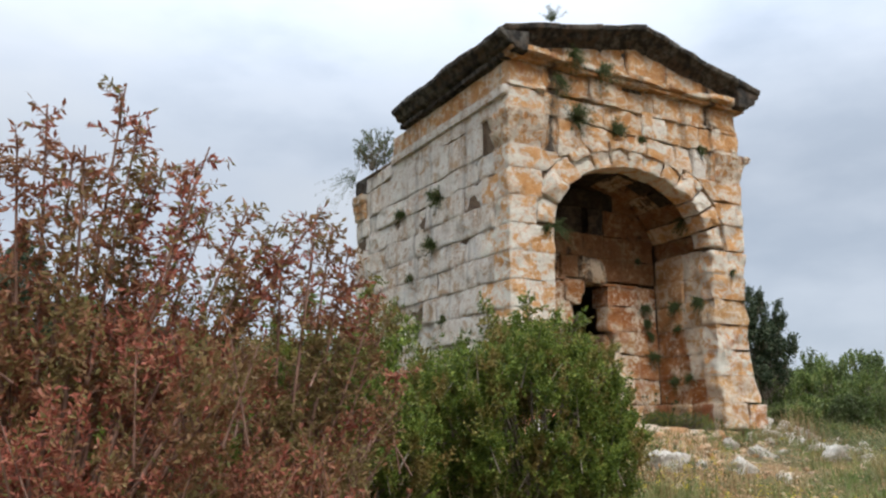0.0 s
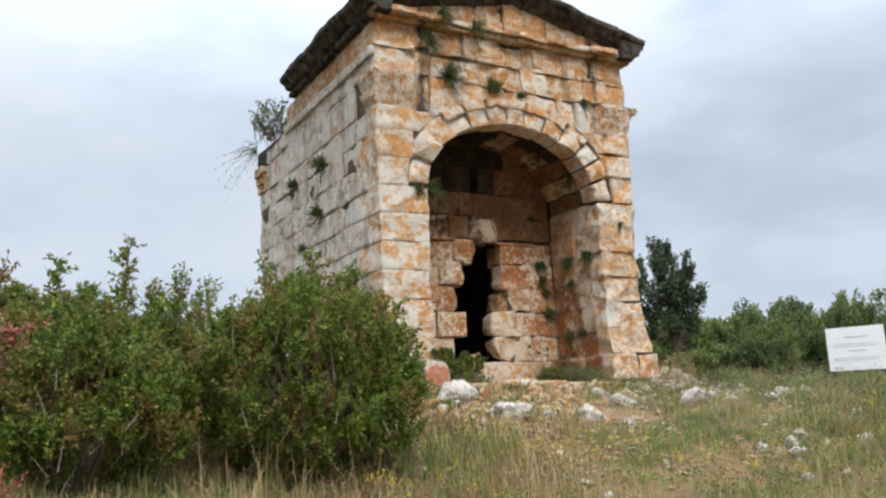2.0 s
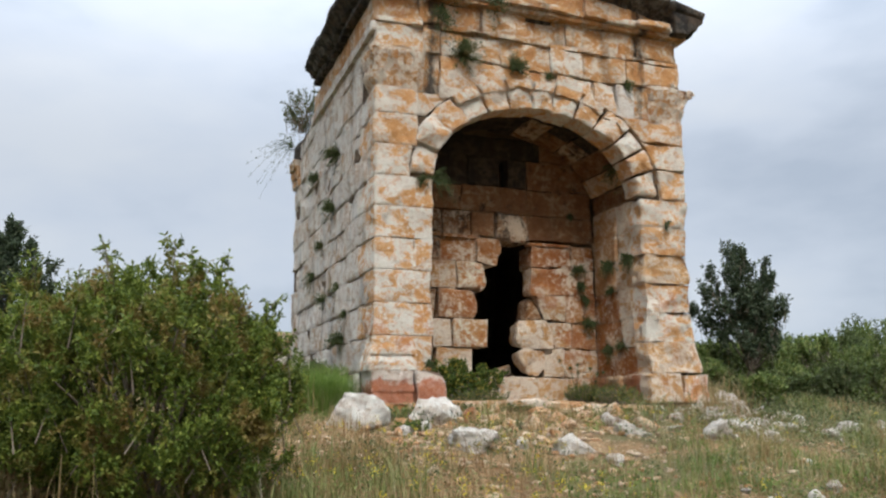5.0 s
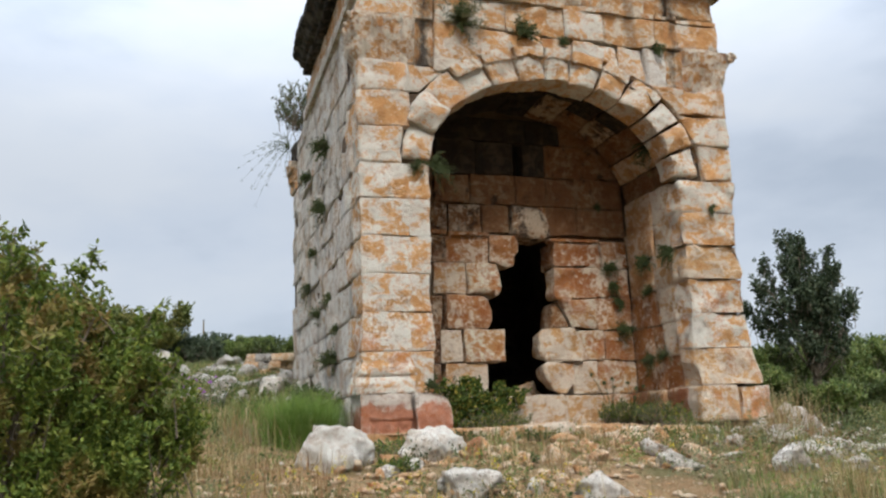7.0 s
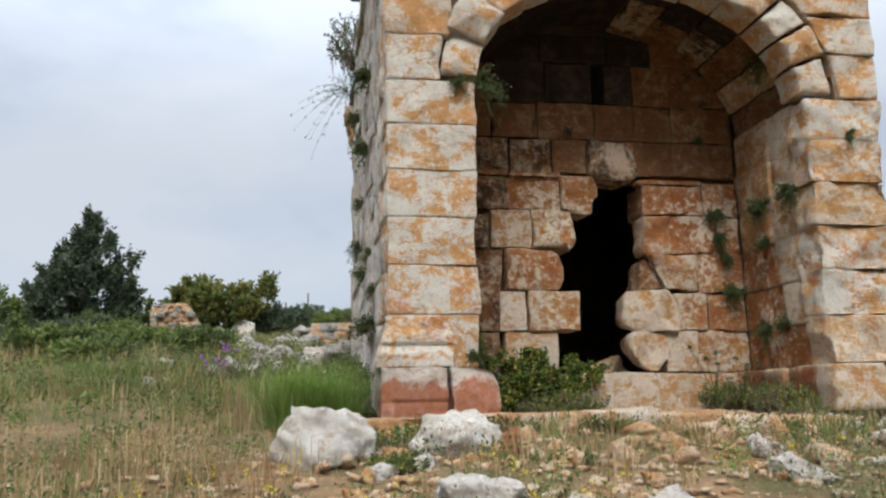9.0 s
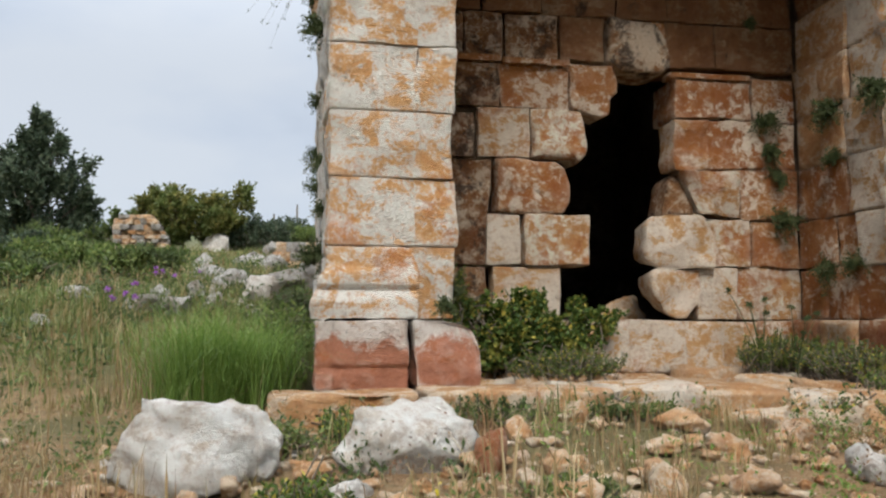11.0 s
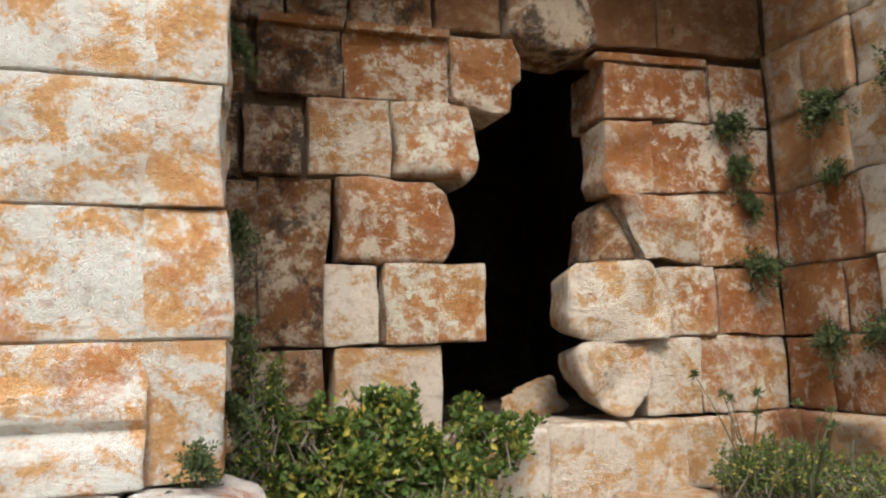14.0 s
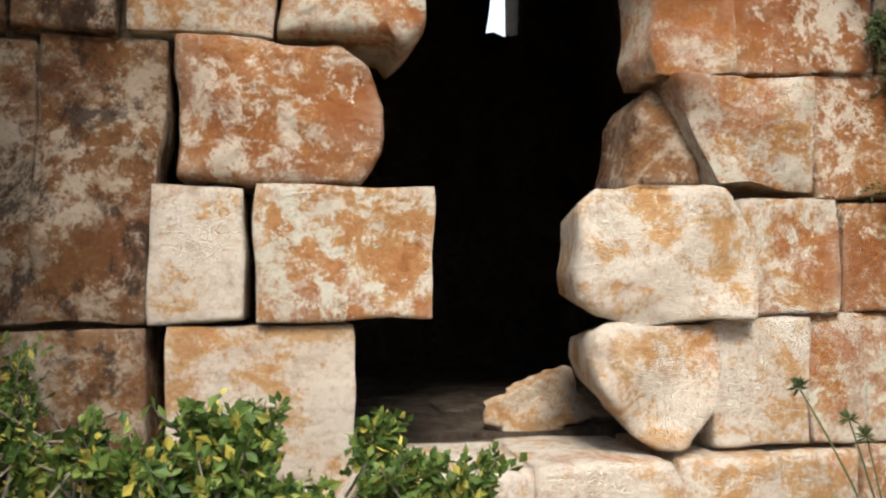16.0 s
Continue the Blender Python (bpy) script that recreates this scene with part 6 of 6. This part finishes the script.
def thistle(x, y, h, seed, label, mat, base=None):
    rng = np.random.default_rng(seed)
    g = float(ground_z(x, y)) if base is None else base
    t = thing("thistle", label, "plant", "thistles", at=(x, y, g))
    pieces, heads = [], []
    for _ in range(5):
        d = rng.normal(0, 0.16, 2)
        s = np.linspace(0, 1, 6)
        k = h * rng.uniform(0.6, 1.0)
        pts = np.stack([d[0] * s ** 1.5, d[1] * s ** 1.5, k * s], 1)
        pieces.append(tube(pts, np.linspace(0.006, 0.003, 6), 4))
        heads.append(pts[-1])
    V, Q = joined(pieces)
    put("stem", mesh_np("stem", V, Q, M_WEED), t)
    at = np.repeat(np.array(heads), 26, 0)
    w = rng.normal(size=(len(at), 3)) + [0, 0, 0.9]
    V, Q = leaves(at, w, 0.045, 0.012, rng)
    tagged(put("flower_head", mesh_np("flower_head", V, Q, mat, smooth=False), t), kind="stuff")


thistle(5.3, 13.75, 0.42, 361, "purple thistle in the dry grass", M_PETAL)
thistle(5.45, 16.6, 0.5, 362, "purple thistle in the dry grass", M_PETAL)
thistle(11.15, 12.2, 0.75, 363, "dry grey thistle stalks in the porch", M_WEED, 1.4)
thistle(11.3, 11.9, 0.6, 364, "dry grey thistle stalks in the porch", M_WEED, 1.4)
thistle(14.4, 9.6, 0.9, 365, "dry grey thistle stalks by the sign", M_WEED)


# ---- information board ----
def info_board():
    a, b = np.array([15.95, 9.52]), np.array([16.28, 8.58])
    g = float(ground_z(16.2, 9.07))
    t = thing("information_board", "white information board on two dark steel posts", "sign", at=(*(0.5 * (a + b)), g))
    t.rotation_euler = (0, 0, math.atan2(b[1] - a[1], b[0] - a[0]))
    W, z0, z1 = 1.03, 1.36 - g, 2.18 - g

    def box(name, lo, hi, mat, parent, bev=0.006):
        bm = bmesh.new()
        bmesh.ops.create_cube(bm, size=1.0)
        for v in bm.verts:
            v.co = Vector([l + (c + 0.5) * (h - l) for c, l, h in zip(v.co, lo, hi)])
        bmesh.ops.bevel(bm, geom=bm.edges[:], offset=bev, segments=2, affect="EDGES")
        me = bpy.data.meshes.new(name)
        bm.to_mesh(me)
        bm.free()
        me.materials.append(mat)
        return put(name, me, parent)
    panel = box("panel", (-W / 2, -0.02, z0), (W / 2, 0.015, z1), M_PANEL, t)
    for x in (-W / 2 + 0.06, W / 2 - 0.06):
        box("post", (x - 0.03, 0.016, -0.2), (x + 0.03, 0.075, z1 - 0.1), M_STEEL, t)
    for x0, x1, z in ((-0.18, 0.22, 0.62), (-0.14, 0.18, 0.36), (-0.40, 0.42, 0.50), (-0.40, 0.38, 0.455), (-0.40, 0.42, 0.24), (-0.40, 0.36, 0.195)):
        box("text_bar", (x0, -0.024, z0 + z), (x1, -0.0205, z0 + z + (0.022 if x1 < 0.3 else 0.010)), M_INK, panel, 0.001)
    for x0 in (-0.42, -0.33):
        box("emblem", (x0, -0.024, z0 + 0.03), (x0 + 0.06, -0.0205, z0 + 0.08), M_INK, panel, 0.001)


info_board()


# ---- ruined wall on the slope ----
def ruin(x0, y0, wide, tall, label, seed):
    rng = np.random.default_rng(seed)
    g = float(ground_z(x0 + 0.5 * wide, y0)) - 0.1
    t = thing("ruined_wall", label, "ruin", "ruined walls", at=(x0 + 0.5 * wide, y0, g))
    z = g
    while z < g + tall:
        h = rng.uniform(0.12, 0.19)
        lo, hi = x0 + max(0, z - g - 0.75 * tall) * 0.7, x0 + wide - max(0, z - g - 0.42 * tall) * 0.75
        if hi - lo > 0.2:
            for a, b in splits(lo, hi, 0.24, rng):
                box_stone(t, (a, y0 + rng.uniform(-0.1, 0.1), z), (b - 0.012, y0 + 0.5, z + h - 0.012), r=0.03, rough=0.03, mat=M_STEP if rng.random() < 0.6 else M_GREYROCK, seg=0.12, name="rubble_stone")
        z += h


ruin(1.45, 31.2, 1.6, 1.35, "stub of a ruined rubble-stone wall on the slope", 381)
ruin(6.6, 21.0, 2.4, 0.75, "low ruined rubble-stone wall behind the tomb", 382)


# ---- poles far up the slope ----
def utility_pole(x, y, top):
    g = float(ground_z(x, y))
    t = thing("utility_pole", "thin weathered wooden pole standing on the far slope", "pole", "utility poles", at=(x, y, g))
    z = np.linspace(-0.3, top - g, 5)
    V, Q = tube(np.stack([0 * z, 0 * z, z], 1), np.linspace(0.09, 0.06, 5), 8)
    put("post", mesh_np("post", V, Q, M_BARK), t)
    V, Q = tube(np.array([(0, 0, top - g), (0, 0, top - g + 0.08), (0, 0, top - g + 0.14)]), (0.06, 0.05, 0.01), 8)
    put("cap", mesh_np("cap", V, Q, M_STEEL), t)


utility_pole(4.73, 70.0, 9.55)
utility_pole(6.50, 70.0, 10.3)


# ---- grass ----
def meadow():
    rng = np.random.default_rng(401)

    def scatter(n, x0, x1, y0, y1, clump=0.12, per=9):
        k = n // per
        c = np.stack([rng.uniform(x0, x1, k), rng.uniform(y0, y1, k)], 1)
        return np.repeat(c, per, 0) + rng.normal(0, clump, (k * per, 2))

    def grow(name, label, mat, spots, height, width, lean, bare=0.0, shift=0.0):
        x, y = spots[:, 0], spots[:, 1]
        p = np.stack([x, y, np.zeros_like(x)], 1)
        cover = bumps(p, 0.35, shift) + 0.5 * bumps(p, 1.1, shift + 3)
        # the trodden, stony patch before the porch stays thin
        worn = np.exp(-(((x - 7.9) / 3.2) ** 2 + ((y - 8.4) / 1.7) ** 2)) * 1.4
        keep = cover - bare * worn > -0.75 + 0.3 * rng.random(len(x))
        keep &= ~((x > 7.12) & (x < 13.0) & (y > 10.4) & (y < 18.1))
        keep &= rng.random(len(x)) > bare * worn * 0.5
        x, y = x[keep], y[keep]
        n = len(x)
        h = height * rng.uniform(0.45, 1.25, n) * np.clip(1 + 0.35 * bumps(np.stack([x, y, 0 * x], 1), 0.5, shift + 9) + 0.6 * bumps(np.stack([x, y, 0 * x], 1), 1.6, shift + 4), 0.25, 2.2)
        far = np.clip((y - 10) / 20, 0, 1)
        base = np.stack([x, y, ground_z(x, y) - 0.02], 1)
        V, Q = blades(base, h, np.abs(rng.normal(0.35, 0.25, n)), width * rng.uniform(0.6, 1.3, n) * (1 + 1.5 * far), rng)
        tagged(put(name, mesh_np(name, V, Q, mat, smooth=False)), label, "grass", kind="stuff")
    near = lambda n, **k: scatter(n, 0.5, 17.0, 0.5, 11.5, **k)
    back = lambda n, **k: scatter(n, -4.0, 7.3, 10.0, 30.0, **k)
    right = lambda n, **k: scatter(n, 12.8, 26.0, 4.0, 17.0, **k)
    left = lambda n, **k: scatter(n, -3.0, 4.5, 1.5, 11.0, **k)
    grow("dry_grass", "dry straw-coloured meadow grass", M_DRYGRASS, np.concatenate([near(76000), back(30000, clump=0.2), right(22000, clump=0.2), left(14000)]), 0.18, 0.0042, 0.4, bare=0.75)
    grow("green_grass", "green and yellowing meadow grass", M_GREENGRASS, np.concatenate([near(115000, clump=0.16), back(80000, clump=0.25), right(30000, clump=0.25), left(22000)]), 0.19, 0.0058, 0.5, bare=0.95, shift=5.0)
    stalks = np.concatenate([scatter(3000, 0.5, 15.0, 0.8, 7.4, clump=0.25, per=6), scatter(3000, 0.8, 6.3, 2.4, 6.2, clump=0.2, per=7), scatter(500, 4.2, 7.0, 8.6, 12.5, clump=0.2, per=6), scatter(1100, 10.9, 12.5, 9.5, 10.4, clump=0.12, per=9)])
    grow("seed_stalks", "tall pale dry seed stalks", M_DRYGRASS, stalks, 0.36, 0.003, 0.25, bare=0.8, shift=2.0)

    def herbs(name, label, mat, k, x0, x1, y0, y1, per, size, tall, bare, shift):
        c = np.stack([rng.uniform(x0, x1, k), rng.uniform(y0, y1, k)], 1)
        p = np.stack([c[:, 0], c[:, 1], 0 * c[:, 0]], 1)
        worn = np.exp(-(((c[:, 0] - 7.9) / 3.1) ** 2 + ((c[:, 1] - 8.7) / 1.8) ** 2))
        ok = (bumps(p, 0.5, shift) - 1.2 * bare * worn > -0.35) & ~((c[:, 0] > 7.15) & (c[:, 0] < 13) & (c[:, 1] > 10.4) & (c[:, 1] < 18.1))
        c = c[ok]
        g = ground_z(c[:, 0], c[:, 1])
        at = np.repeat(np.stack([c[:, 0], c[:, 1], g], 1), per, 0)
        n = len(at)
        at = at + np.stack([rng.normal(0, 0.06, n), rng.normal(0, 0.06, n), np.abs(rng.normal(0, tall, n))], 1)
        V, Q = leaves(at, rng.normal(size=(n, 3)) + [0, 0, 0.8], size * rng.uniform(0.6, 1.4, n), 0.4 * size * rng.uniform(0.6, 1.4, n), rng)
        tagged(put(name, mesh_np(name, V, Q, mat, smooth=False)), label, "plants", kind="stuff")
    herbs("meadow_herbs", "low leafy green herbs among the dry grass", M_HEDGE, 4600, 0.5, 17, 0.5, 10.4, 18, 0.04, 0.09, 1.0, 1.0)
    herbs("slope_herbs", "lush green herbs on the slope beside the tomb", M_HEDGE, 2600, -3, 7.2, 10.5, 26, 20, 0.06, 0.13, 0.3, 4.0)
    herbs("field_herbs", "green herbs towards the hedge", M_WEED, 2200, 12.8, 24, 4, 15, 18, 0.06, 0.13, 0.0, 6.0)
    herbs("tall_weeds", "tall pale green weeds in the meadow", M_PALEHERB, 1300, 9.5, 17, 3.5, 9.5, 34, 0.034, 0.17, 0.6, 8.0)
    herbs("leafy_tufts", "small leafy green tufts in the dry grass", M_FRESH, 1900, 3.0, 13, 1.5, 10.3, 22, 0.03, 0.06, 0.9, 11.0)
    herbs("brown_herbs", "dry reddish brown herbs in the meadow", M_RUSSET, 4200, 1.0, 14, 1.0, 9.8, 26, 0.024, 0.12, 0.8, 13.0)
    # yellow flowers in the grass
    x, y = rng.uniform(4, 14, 700), rng.uniform(2.5, 8.5, 700)
    ok = bumps(np.stack([x, y, 0 * x], 1), 0.5, 7) > 0.1
    x, y = x[ok], y[ok]
    c = np.stack([x, y, ground_z(x, y) + rng.uniform(0.12, 0.3, len(x))], 1)
    at = np.repeat(c, 9, 0) + rng.normal(0, 0.02, (9 * len(x), 3))
    V, Q = leaves(at, rng.normal(size=(len(at), 3)), 0.018, 0.014, rng)
    tagged(put("yellow_flowers", mesh_np("yellow_flowers", V, Q, M_YPETAL, smooth=False)), "small yellow wild flowers in the grass", "flowers", kind="stuff")
    # the tall fresh tuft by the pier
    for x, y, r, h, n in ((6.55, 11.25, 0.30, 0.74, 2600), (6.85, 11.6, 0.18, 0.6, 800)):
        t = np.stack([x + rng.normal(0, r * 0.6, n), y + rng.normal(0, r * 0.6, n)], 1)
        base = np.stack([t[:, 0], t[:, 1], ground_z(t[:, 0], t[:, 1]) - 0.02], 1)
        V, Q = blades(base, h * rng.uniform(0.5, 1.15, n), np.abs(rng.normal(0.75, 0.4, n)), np.full(n, 0.0022), rng)
        tagged(put("grass_tuft", mesh_np("grass_tuft", V, Q, M_FRESH, smooth=False)), "tall fresh green grass tuft by the pier", "grass", kind="stuff")


meadow()
